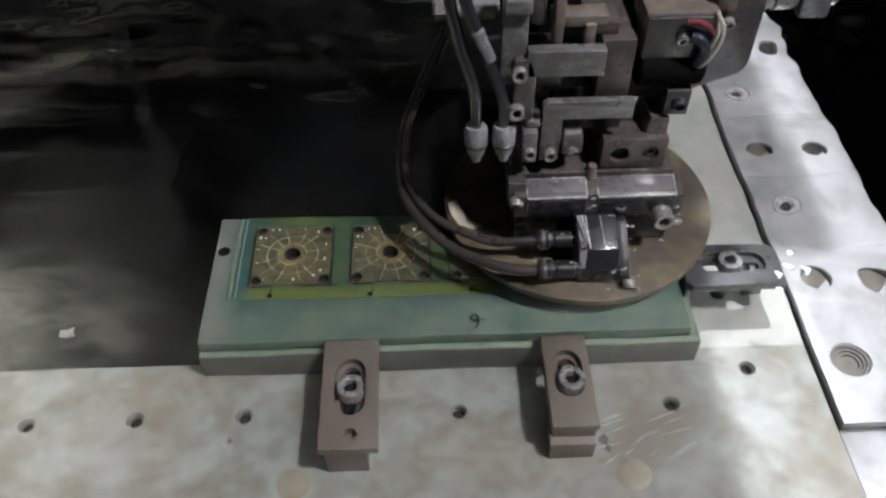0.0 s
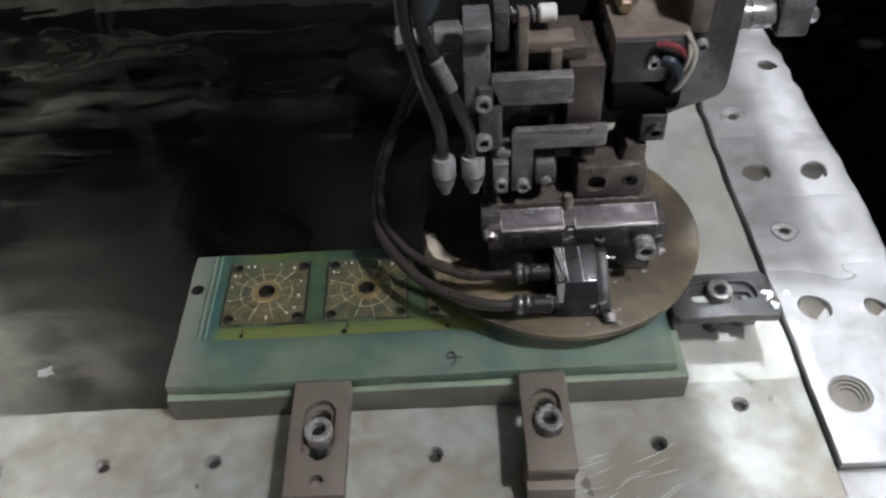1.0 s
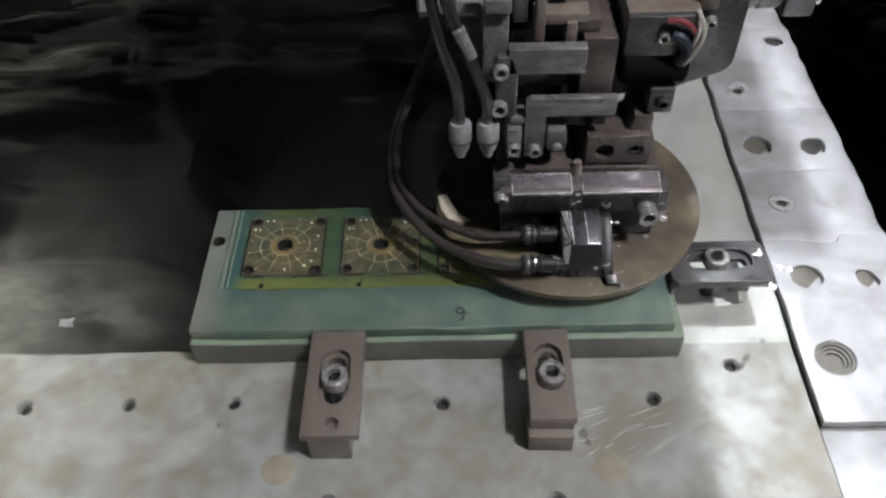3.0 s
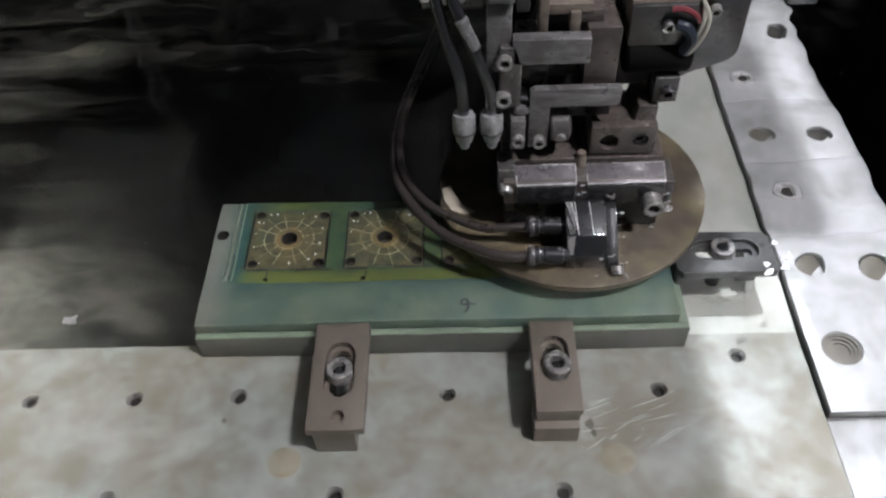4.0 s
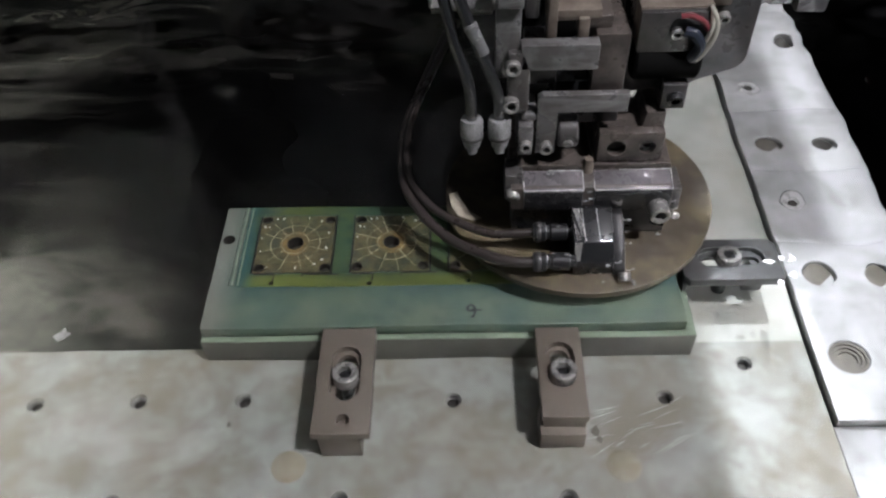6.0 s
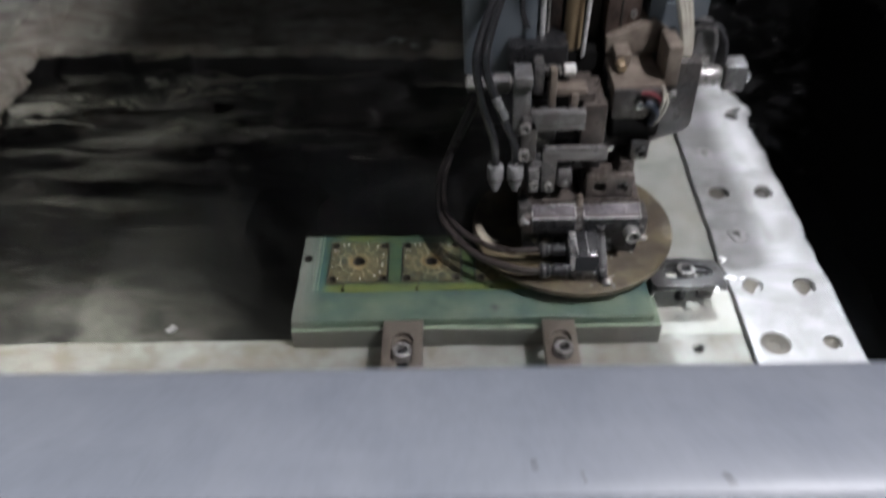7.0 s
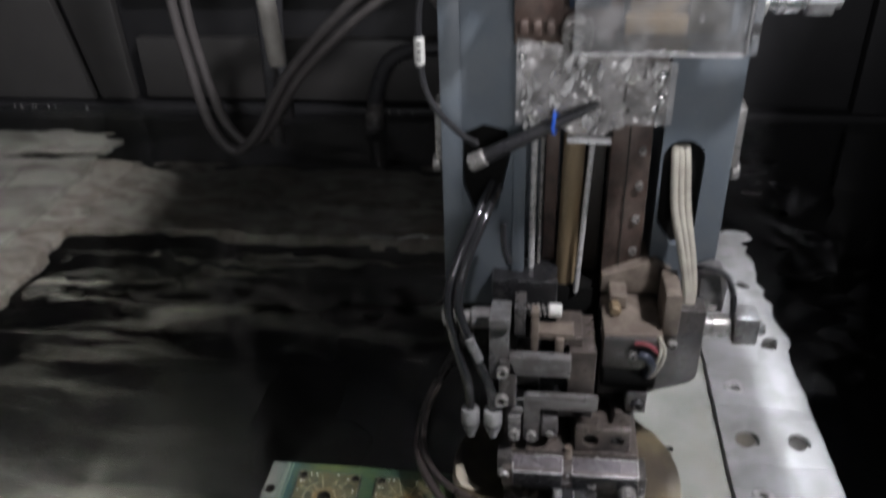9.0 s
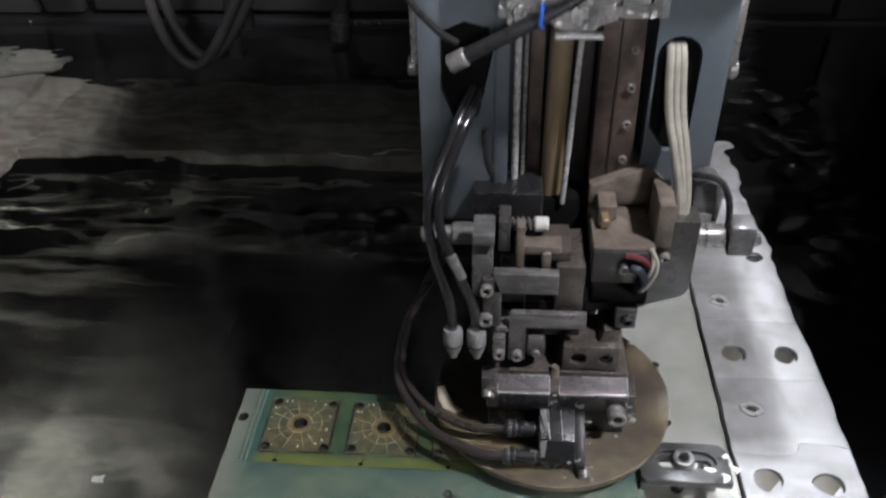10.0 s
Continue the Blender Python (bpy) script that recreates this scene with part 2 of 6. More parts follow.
M = {
    # the pale smears paint ripple light onto the worn table
    "table": mat("worn_table_steel", (0.300, 0.307, 0.282), 0.54, 0.12, (0.178, 0.187, 0.158), 0.9, 34, 900, 0.12, (0.21, 0.185, 0.14), 0.7, 17, soft=(0.42, 0.6), smear_tone=((0.44, 0.44, 0.415), 0.4, 30, (0.9, 1.3, 1), 25)),
    # table steel made paler to put the light on the right rail into colour
    "palerail": mat("brightened_rail_steel", (0.46, 0.468, 0.428), 0.50, 0.12, (0.33, 0.342, 0.304), 0.8, 26, 900, 0.12, (0.36, 0.33, 0.27), 0.5, 17, soft=(0.42, 0.6), smear_tone=((0.54, 0.54, 0.52), 0.5, 20, (1.2, 0.8, 1), 15)),
    "strip": mat("ground_strip_steel", (0.53, 0.53, 0.533), 0.40, 0.2, (0.29, 0.29, 0.287), 0.8, 26, 700, 0.1, (0.17, 0.162, 0.145), 0.5, 16, (1, 1.6, 1), soft=(0.41, 0.62), smear_tone=((0.50, 0.50, 0.505), 0.7, 22, (2.0, 0.7, 1), 8)),
    # the pale streaks paint ripple light onto the back rail
    "backrail": mat("sludge_covered_steel", (0.29, 0.275, 0.235), 0.6, 0.1, (0.115, 0.108, 0.090), 0.9, 34, 500, 0.3, (0.145, 0.112, 0.088), 0.6, 12, (1, 2.5, 1), soft=(0.41, 0.62), smear_tone=((0.36, 0.34, 0.30), 0.5, 26, (0.8, 1.9, 1), 14)),
    # near-black bands paint the well's shade towards the plate and the rear
    "murk": mat("murk_with_painted_shade", (0.42, 0.42, 0.35), 0.8, 0.0, (0.14, 0.142, 0.12), 1.0, 9, 60, 0.1, (0.03, 0.031, 0.029), 0.9, 5.0, (1, 1.8, 1), soft=(0.40, 0.62), smear_tone=((0.52, 0.50, 0.42), 0.6, 8, (0.7, 2.4, 1), 12), band=(("X", -0.42, -0.22, (0.010, 0.010, 0.0095), 0.92), ("Y", 0.16, 0.30, (0.010, 0.010, 0.009), 0.92)), spec=0.05),
    "greyhose_dull": mat("dark_grey_hose", (0.050, 0.050, 0.053), 0.4, 0.0, (0.03, 0.03, 0.032), 0.7, 60, 900, 0.1),
    "eastwall": mat("grimy_brown_wall", (0.125, 0.119, 0.108), 0.7, 0.0, (0.075, 0.071, 0.064), 0.9, 6, 500, 0.2, (0.05, 0.046, 0.036), 0.5, 3),
    "deep": mat("matte_black", (0.008, 0.008, 0.0075), 0.8, 0.0, (0.004, 0.004, 0.004), 1.0, 6, 60, 0.2, spec=0.05),
    "plate": mat("oxidised_green_steel", (0.098, 0.136, 0.098), 0.5, 0.15, (0.038, 0.076, 0.062), 1.0, 34, 900, 0.12, (0.17, 0.20, 0.14), 0.65, 12, soft=(0.42, 0.6), edge=(0.26, 0.29, 0.22), smear_tone=((0.055, 0.102, 0.088), 0.6, 26, (1, 1.6, 1), 30), band=(("Y", 0.0415, 0.0535, (0.036, 0.080, 0.074), 0.9), ("X", -0.102, -0.116, (0.165, 0.170, 0.142), 0.85))),
    "plate_ledge": mat("pale_green_ledge_steel", (0.21, 0.265, 0.19), 0.5, 0.1, (0.14, 0.18, 0.13), 0.8, 60, 900, 0.12),
    "plate_panel": mat("yellow_green_stained_steel", (0.042, 0.078, 0.042), 0.45, 0.15, (0.017, 0.050, 0.040), 0.9, 60, 900, 0.12, (0.095, 0.115, 0.026), 0.7, 34, (0.6, 1.6, 1), soft=(0.42, 0.62), smear_tone=((0.03, 0.055, 0.045), 0.7, 70, (1, 1, 1), 0), band=(("Y", 0.0605, 0.0555, (0.135, 0.152, 0.034), 0.65), ("X", -0.100, -0.106, (0.024, 0.080, 0.085), 0.85))),
    "stator": mat("olive_gold_stained_steel", (0.118, 0.112, 0.058), 0.42, 0.3, (0.052, 0.060, 0.036), 0.95, 170, 1500, 0.15, (0.16, 0.12, 0.06), 0.6, 70, soft=(0.43, 0.58), smear_tone=((0.05, 0.075, 0.06), 0.7, 110, (1, 1, 1), 0)),
    "hub": mat("gold_stained_steel", (0.25, 0.175, 0.068), 0.42, 0.3, (0.12, 0.10, 0.05), 0.9, 200, 1500, 0.15, soft=(0.42, 0.6)),
    "cutline": mat("pale_cut_burr", (0.46, 0.43, 0.29), 0.4, 0.3, (0.11, 0.105, 0.065), 0.95, 260, 1500, 0.1, soft=(0.42, 0.6)),
    "brownsteel": mat("browned_clamp_steel", (0.15, 0.126, 0.104), 0.5, 0.2, (0.10, 0.084, 0.071), 0.9, 60, 900, 0.12, (0.19, 0.16, 0.13), 0.45, 30, soft=(0.41, 0.62), edge=(0.10, 0.085, 0.07)),
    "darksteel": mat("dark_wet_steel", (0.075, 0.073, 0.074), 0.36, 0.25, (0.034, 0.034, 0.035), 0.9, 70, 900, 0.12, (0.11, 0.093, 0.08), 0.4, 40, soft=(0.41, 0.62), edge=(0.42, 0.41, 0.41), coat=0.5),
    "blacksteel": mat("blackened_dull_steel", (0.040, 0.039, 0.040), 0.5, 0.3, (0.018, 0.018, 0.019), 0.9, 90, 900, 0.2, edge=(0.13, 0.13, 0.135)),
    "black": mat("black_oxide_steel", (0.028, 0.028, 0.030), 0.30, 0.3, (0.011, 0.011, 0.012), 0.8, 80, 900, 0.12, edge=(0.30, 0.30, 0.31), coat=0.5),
    "greysteel": mat("brushed_grey_steel", (0.215, 0.215, 0.218), 0.34, 0.4, (0.11, 0.107, 0.104), 0.9, 60, 900, 0.12, (0.10, 0.085, 0.078), 0.5, 30, soft=(0.41, 0.62), edge=(0.62, 0.61, 0.60), smear_tone=((0.32, 0.32, 0.32), 0.5, 60, (0.4, 1, 3), 0), coat=0.4),
    "lilac": mat("wet_ground_steel", (0.22, 0.205, 0.22), 0.30, 0.35, (0.11, 0.098, 0.104), 0.9, 90, 900, 0.1, (0.085, 0.07, 0.066), 0.5, 50, soft=(0.41, 0.62), edge=(0.80, 0.78, 0.79), coat=0.6),
    "rust": mat("rust_stained_steel", (0.088, 0.074, 0.067), 0.38, 0.25, (0.038, 0.033, 0.030), 0.9, 70, 600, 0.25, (0.14, 0.115, 0.10), 0.6, 45, soft=(0.41, 0.62), edge=(0.30, 0.265, 0.235), coat=0.5),
    "tan": mat("tan_residue", (0.235, 0.20, 0.165), 0.55, 0.1, (0.13, 0.105, 0.085), 0.9, 90, 700, 0.25, (0.09, 0.066, 0.052), 0.6, 45),
    # pale tan for the light painted on the splash disc
    "lit_tan": mat("painted_lit_tan", (0.52, 0.46, 0.37), 0.6, 0.0, (0.36, 0.31, 0.24), 0.8, 120, 900, 0.2),
    "disc": mat("brown_stained_disc", (0.112, 0.089, 0.058), 0.5, 0.15, (0.050, 0.039, 0.028), 0.95, 34, 900, 0.15, (0.19, 0.155, 0.092), 0.65, 24, soft=(0.44, 0.58), edge=(0.22, 0.19, 0.15), smear_tone=((0.045, 0.036, 0.03), 0.8, 26, (1, 1.4, 1), 40)),
    "chrome": mat("bright_screw_steel", (0.62, 0.62, 0.62), 0.22, 0.9, (0.42, 0.41, 0.40), 0.8, 200, 1500, 0.1),
    # white for metal chips and for painted glints
    "chip": mat("white_chip_and_glint", (0.80, 0.80, 0.78), 0.35, 0.2, (0.6, 0.6, 0.58), 0.5, 900, 2500, 0.1),
    "screw": mat("dull_screw_steel", (0.40, 0.39, 0.375), 0.30, 0.55, (0.2, 0.19, 0.18), 0.8, 200, 1500, 0.1),
    "paint": mat("blue_grey_machine_paint", (0.112, 0.136, 0.160), 0.42, 0.0, (0.082, 0.100, 0.118), 0.7, 25, 1200, 0.08, (0.16, 0.17, 0.17), 0.4, 30),
    "paintdark": mat("dark_wall_paint", (0.014, 0.014, 0.015), 0.5, 0.0, (0.009, 0.009, 0.01), 0.7, 12, 600, 0.08),
    "wallgrey": mat("dull_grey_wall_paint", (0.046, 0.045, 0.043), 0.55, 0.0, (0.032, 0.031, 0.030), 0.8, 7, 600, 0.08, (0.02, 0.018, 0.017), 0.6, 4),
    "walllight": mat("blue_grey_wall_paint", (0.078, 0.081, 0.089), 0.5, 0.0, (0.066, 0.067, 0.07), 0.8, 7, 600, 0.08, (0.06, 0.056, 0.053), 0.6, 5),
    "pipe": mat("pale_beige_pipe", (0.33, 0.315, 0.285), 0.45, 0.0, (0.17, 0.16, 0.145), 0.8, 70, 900, 0.1),
    "rim": mat("blue_grey_rim_paint", (0.160, 0.178, 0.206), 0.36, 0.0, (0.145, 0.158, 0.19), 0.7, 9, 900, 0.05, (0.27, 0.285, 0.31), 0.4, 30, smear_tone=((0.29, 0.31, 0.345), 0.5, 7, (0.5, 6, 1), 0)),
    "teal": mat("teal_tank_paint", (0.085, 0.185, 0.165), 0.35, 0.0, (0.13, 0.185, 0.18), 0.9, 12, 500, 0.05, (0.06, 0.12, 0.11), 0.5, 9, stretch=(1, 1, 0.1), soft=(0.42, 0.6)),
    "redprimer": mat("chipped_red_primer", (0.150, 0.030, 0.040), 0.5, 0.0, (0.070, 0.030, 0.034), 0.9, 260, 900, 0.3, (0.21, 0.20, 0.22), 0.7, 160, (0.4, 1, 1), soft=(0.42, 0.58)),
    "hose": mat("black_rubber_hose", (0.03, 0.03, 0.033), 0.35, 0.0, (0.02, 0.02, 0.02), 0.6, 80, 900, 0.1),
    "brownhose": mat("brown_black_hose", (0.042, 0.034, 0.031), 0.35, 0.0, (0.024, 0.020, 0.019), 0.7, 80, 900, 0.1, coat=0.4),
    "greyhose": mat("shiny_black_hose", (0.020, 0.020, 0.022), 0.14, 0.0, (0.012, 0.012, 0.013), 0.6, 80, 900, 0.05, coat=1.0),
    "dullhose": mat("dusty_grey_hose", (0.088, 0.080, 0.078), 0.5, 0.0, (0.055, 0.050, 0.049), 0.8, 60, 900, 0.1),
    "whitecable": mat("cream_cable_sheath", (0.42, 0.40, 0.34), 0.45, 0.0, (0.27, 0.25, 0.21), 0.8, 90, 900, 0.1),
    "whiteplastic": mat("white_plastic", (0.66, 0.66, 0.63), 0.4, 0.0, (0.5, 0.5, 0.47), 0.8, 140, 900, 0.05),
    "greyplastic": mat("scuffed_silver_plastic", (0.43, 0.43, 0.43), 0.28, 0.25, (0.15, 0.15, 0.15), 0.8, 520, 1800, 0.3, (0.12, 0.12, 0.12), 0.5, 260, (1, 1, 0.4), soft=(0.40, 0.64)),
    "red": mat("red_wire_sheath", (0.19, 0.04, 0.048), 0.4, 0.0),
    "blue": mat("blue_zip_tie", (0.04, 0.13, 0.62), 0.35, 0.0),
    "bluewire": mat("blue_black_wire_sheath", (0.022, 0.028, 0.042), 0.35, 0.0),
    "brass": mat("dull_brass", (0.33, 0.24, 0.14), 0.42, 0.35, (0.15, 0.105, 0.068), 0.9, 60, 900, 0.12, (0.36, 0.31, 0.21), 0.5, 30, (1, 1, 0.3)),
    "amber": mat("amber_board", (0.33, 0.25, 0.14), 0.5, 0.0, (0.20, 0.15, 0.09), 0.8, 90, 900, 0.1, (0.14, 0.10, 0.07), 0.6, 50),
    # dark brown put in for the shade inside holes, slots and joints
    "hole": mat("recess_shade", (0.03, 0.026, 0.022), 0.6, 0.2, (0.02, 0.018, 0.015), 0.7, 200, 900, 0.1),
    "plug": mat("brown_plug", (0.27, 0.24, 0.165), 0.6, 0.1, (0.19, 0.165, 0.11), 0.9, 160, 900, 0.2, (0.34, 0.32, 0.27), 0.6, 90),
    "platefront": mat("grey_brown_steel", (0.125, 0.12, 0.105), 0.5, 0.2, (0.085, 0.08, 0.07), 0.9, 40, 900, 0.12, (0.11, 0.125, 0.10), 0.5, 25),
    "dullstrip": mat("dulled_strip_steel", (0.35, 0.337, 0.293), 0.45, 0.2, (0.19, 0.182, 0.156), 0.9, 18, 700, 0.1, (0.12, 0.112, 0.09), 0.6, 9, (1, 1.6, 1), soft=(0.41, 0.62)),
    "stripplug": mat("dull_grey_plug", (0.115, 0.105, 0.088), 0.5, 0.2, (0.06, 0.055, 0.046), 0.9, 200, 900, 0.15, (0.17, 0.15, 0.115), 0.5, 110),
    # whitened base stands in for lamp reflections on bright steel
    "brightsteel": mat("whitened_bright_steel", (0.72, 0.71, 0.70), 0.3, 0.4, (0.5, 0.49, 0.48), 0.6, 200, 900, 0.05),
    "scratch": mat("bright_scratch", (0.56, 0.56, 0.54), 0.4, 0.3, (0.44, 0.44, 0.42), 0.8, 300, 900, 0.1),
    "redrust": mat("red_brown_rust", (0.092, 0.062, 0.052), 0.45, 0.2, (0.042, 0.030, 0.026), 0.95, 80, 600, 0.3, (0.15, 0.115, 0.095), 0.5, 50, soft=(0.41, 0.62), edge=(0.26, 0.21, 0.18), coat=0.2),
    "copper": mat("dull_red_copper", (0.26, 0.12, 0.075), 0.4, 0.3, (0.15, 0.075, 0.05), 0.8, 120, 900, 0.15),
    "darkgrey": mat("dark_grey_plate", (0.05, 0.052, 0.058), 0.4, 0.1, (0.03, 0.03, 0.034), 0.8, 60, 900, 0.1),
    "fleck": mat("dull_white_fleck", (0.34, 0.34, 0.32), 0.5, 0.0, (0.16, 0.16, 0.15), 0.9, 300, 900, 0.2),
    # the pale edge colour paints the side clamp's wet highlights
    "clampdark": mat("dark_oily_clamp_steel", (0.060, 0.060, 0.062), 0.42, 0.15, (0.03, 0.03, 0.031), 0.9, 70, 900, 0.12, (0.10, 0.09, 0.08), 0.4, 40, soft=(0.41, 0.62), edge=(0.48, 0.48, 0.48), coat=0.4),
    # whitish base paints the glint of the drops
    "drop": mat("lit_water_drop", (0.75, 0.76, 0.77), 0.10, 0.6, (0.3, 0.3, 0.3), 0.8, 900, 2500, 0.0, coat=1.0),
    "plaster": mat("grey_workshop_plaster", (0.30, 0.305, 0.31), 0.8, 0.0, (0.24, 0.245, 0.25), 0.7, 2.5, 60, 0.1, (0.19, 0.19, 0.19), 0.4, 1.2),
    "concrete": mat("dusty_concrete", (0.27, 0.265, 0.255), 0.7, 0.0, (0.19, 0.187, 0.18), 0.8, 3.0, 80, 0.2, (0.10, 0.098, 0.093), 0.5, 1.6),
    "ink": mat("black_marker_ink", (0.015, 0.016, 0.018), 0.5),
    "acrylic": clear("scuffed_clear_acrylic", (0.66, 0.66, 0.66), 0.14),
    # whiter copy of the film paints the sheen on its creases
    "crease": clear("film_crease_sheen", (0.86, 0.85, 0.84), 0.75, 0.10, 0.5),
    "film": clear("crumpled_clear_film", (0.72, 0.70, 0.69), 0.24, 0.16, 0.5),
}


def water_material(name, mirror):
    """Clear water: bends what lies below; the upper face also mirrors by Fresnel."""
    m = bpy.data.materials.new(name)
    m.use_nodes = True
    nt = m.node_tree
    nt.nodes.remove(nt.nodes["Principled BSDF"])
    out, re = nt.nodes["Material Output"], nt.nodes.new("ShaderNodeBsdfRefraction")
    re.inputs["Color"].default_value = (0.795, 0.80, 0.80, 1)
    re.inputs["Roughness"].default_value, re.inputs["IOR"].default_value = 0.0, 1.33
    if not mirror:
        nt.links.new(re.outputs[0], out.inputs[0])
        return m
    gl, mx, fr = (nt.nodes.new("ShaderNode" + n) for n in ("BsdfGlossy", "MixShader", "Fresnel"))
    gl.inputs[0].default_value, gl.inputs["Roughness"].default_value = (1, 1, 1, 1), 0.045
    fr.inputs[0].default_value = 1.33
    nt.links.new(fr.outputs[0], mx.inputs[0])
    nt.links.new(re.outputs[0], mx.inputs[1])
    nt.links.new(gl.outputs[0], mx.inputs[2])
    nt.links.new(mx.outputs[0], out.inputs[0])
    return m


def silt_reflection_material():
    """Thin silt clouds, painted reflections at the rear: streaks take light, gaps pass it."""
    m = bpy.data.materials.new("silt_and_reflections")
    m.use_nodes = True
    nt = m.node_tree
    nt.nodes.remove(nt.nodes["Principled BSDF"])
    tr, di, mx = (nt.nodes.new("ShaderNode" + n) for n in ("BsdfTransparent", "BsdfDiffuse", "MixShader"))
    di.inputs[0].default_value = (0.30, 0.292, 0.245, 1)
    tc, mp, no, mr = (nt.nodes.new("ShaderNode" + n) for n in ("TexCoord", "Mapping", "TexNoise", "MapRange"))
    mp.inputs["Scale"].default_value = (0.75, 4.2, 1.0)
    no.inputs["Scale"].default_value, no.inputs["Detail"].default_value, no.inputs["Roughness"].default_value, no.inputs["Distortion"].default_value = 7.0, 6.0, 0.62, 0.5
    nt.links.new(tc.outputs["Object"], mp.inputs[0])
    nt.links.new(mp.outputs[0], no.inputs["Vector"])
    nt.links.new(no.outputs["Fac"], mr.inputs[0])
    mr.inputs[1].default_value, mr.inputs[2].default_value, mr.inputs[3].default_value, mr.inputs[4].default_value = 0.50, 0.72, 0.0, 0.55
    # thicker towards the far side and, as painted reflections, the rear
    sp, rx, ry, mxm, mul = (nt.nodes.new("ShaderNode" + n) for n in ("SeparateXYZ", "MapRange", "MapRange", "Math", "Math"))
    nt.links.new(tc.outputs["Object"], sp.inputs[0])
    for r, s, lo, hi in ((rx, "X", -0.20, -0.36), (ry, "Y", 0.30, 0.36)):
        r.inputs[1].default_value, r.inputs[2].default_value, r.inputs[3].default_value, r.inputs[4].default_value = lo, hi, 0.01, 0.44 if s == "X" else 2.6
        nt.links.new(sp.outputs[s], r.inputs[0])
    mxm.operation, mul.operation = "MAXIMUM", "MULTIPLY"
    nt.links.new(rx.outputs[0], mxm.inputs[0])
    nt.links.new(ry.outputs[0], mxm.inputs[1])
    nt.links.new(mr.outputs[0], mul.inputs[0])
    nt.links.new(mxm.outputs[0], mul.inputs[1])
    nt.links.new(mul.outputs[0], mx.inputs[0])
    nt.links.new(tr.outputs[0], mx.inputs[1])
    nt.links.new(di.outputs[0], mx.inputs[2])
    nt.links.new(mx.outputs[0], nt.nodes["Material Output"].inputs[0])
    return m


M["water"] = water_material("rippled_water", True)
M["water_under"] = water_material("water_underside", False)
M["silt"] = silt_reflection_material()


# ---- mesh tools ----
def link(name, bm, material, parent=None, label="", smooth=True):
    """Links a bmesh as one mesh object."""
    me = bpy.data.meshes.new(name)
    bmesh.ops.recalc_face_normals(bm, faces=bm.faces)
    bm.to_mesh(me)
    bm.free()
    me.materials.append(M[material])
    if smooth:
        me.polygons.foreach_set("use_smooth", [True] * len(me.polygons))
        me.set_sharp_from_angle(angle=radians(32))
    ob = new(name, me)
    ob.parent = parent
    if label:
        ob["label"] = label
    return ob


def part(name, bm, material, parent, label=""):
    return link(name, bm, material, parent, label)


def thing(name, label, category, group="", kind="", at=(0, 0, 0)):
    ob = new(name)
    ob.empty_display_size = 0.01
    ob.location = at
    return tagged(ob, label, category, group, kind)


def box(x0, x1, y0, y1, z0, z1, bevel=0.0006, bm=None, m=None):
    bm = bm or bmesh.new()
    vs = bmesh.ops.create_cube(bm, size=1.0)["verts"]
    bmesh.ops.transform(bm, verts=vs, matrix=Matrix.Translation(((x0 + x1) / 2, (y0 + y1) / 2, (z0 + z1) / 2)) @ Matrix.Diagonal((x1 - x0, y1 - y0, z1 - z0, 1)))
    if bevel:
        es = list({e for v in vs for e in v.link_edges})
        r = bmesh.ops.bevel(bm, geom=es, offset=bevel, segments=2, affect="EDGES", profile=0.5)
        vs = list({v for f in r["faces"] for v in f.verts} | {v for v in vs if v.is_valid})
    if m is not None:
        bmesh.ops.transform(bm, verts=vs, matrix=m)
    return bm


def along(p, q):
    """The turn that brings z onto p -> q, at p."""
    d = Vector(q) - Vector(p)
    return Matrix.Translation(p) @ d.to_track_quat("Z", "Y").to_matrix().to_4x4(), d.length


def lathe(p, q, profile, seg=20, bm=None):
    """A turned piece from p to q; profile: (share of the length, radius) from p to q."""
    bm = bm or bmesh.new()
    m, n = along(p, q)
    rings = []
    for s, r in profile:
        rings.append([bm.verts.new(m @ Vector((r * math.cos(a), r * math.sin(a), s * n))) for a in [2 * math.pi * k / seg for k in range(seg)]])
    for a, b in zip(rings, rings[1:]):
        for k in range(seg):
            bm.faces.new((a[k], a[(k + 1) % seg], b[(k + 1) % seg], b[k]))
    bm.faces.new(rings[0][::-1])
    bm.faces.new(rings[-1])
    return bm


def rod(p, q, r, seg=16, bm=None, chamfer=0.0008):
    n = (Vector(q) - Vector(p)).length
    c = min(chamfer, n * 0.3, r * 0.4) / n
    k = c * n
    return lathe(p, q, [(0, r - k), (c, r), (1 - c, r), (1, r - k)], seg, bm)


def smooth_line(points, n=6):
    """Catmull-Rom through the points."""
    P = [Vector(p) for p in points]
    P = [2 * P[0] - P[1]] + P + [2 * P[-1] - P[-2]]
    out = []
    for i in range(1, len(P) - 2):
        a, b, c, d = P[i - 1:i + 3]
        for k in range(n):
            t = k / n
            out.append(0.5 * (2 * b + (c - a) * t + (2 * a - 5 * b + 4 * c - d) * t * t + (3 * b - a - 3 * c + d) * t ** 3))
    return out + [P[-2]]


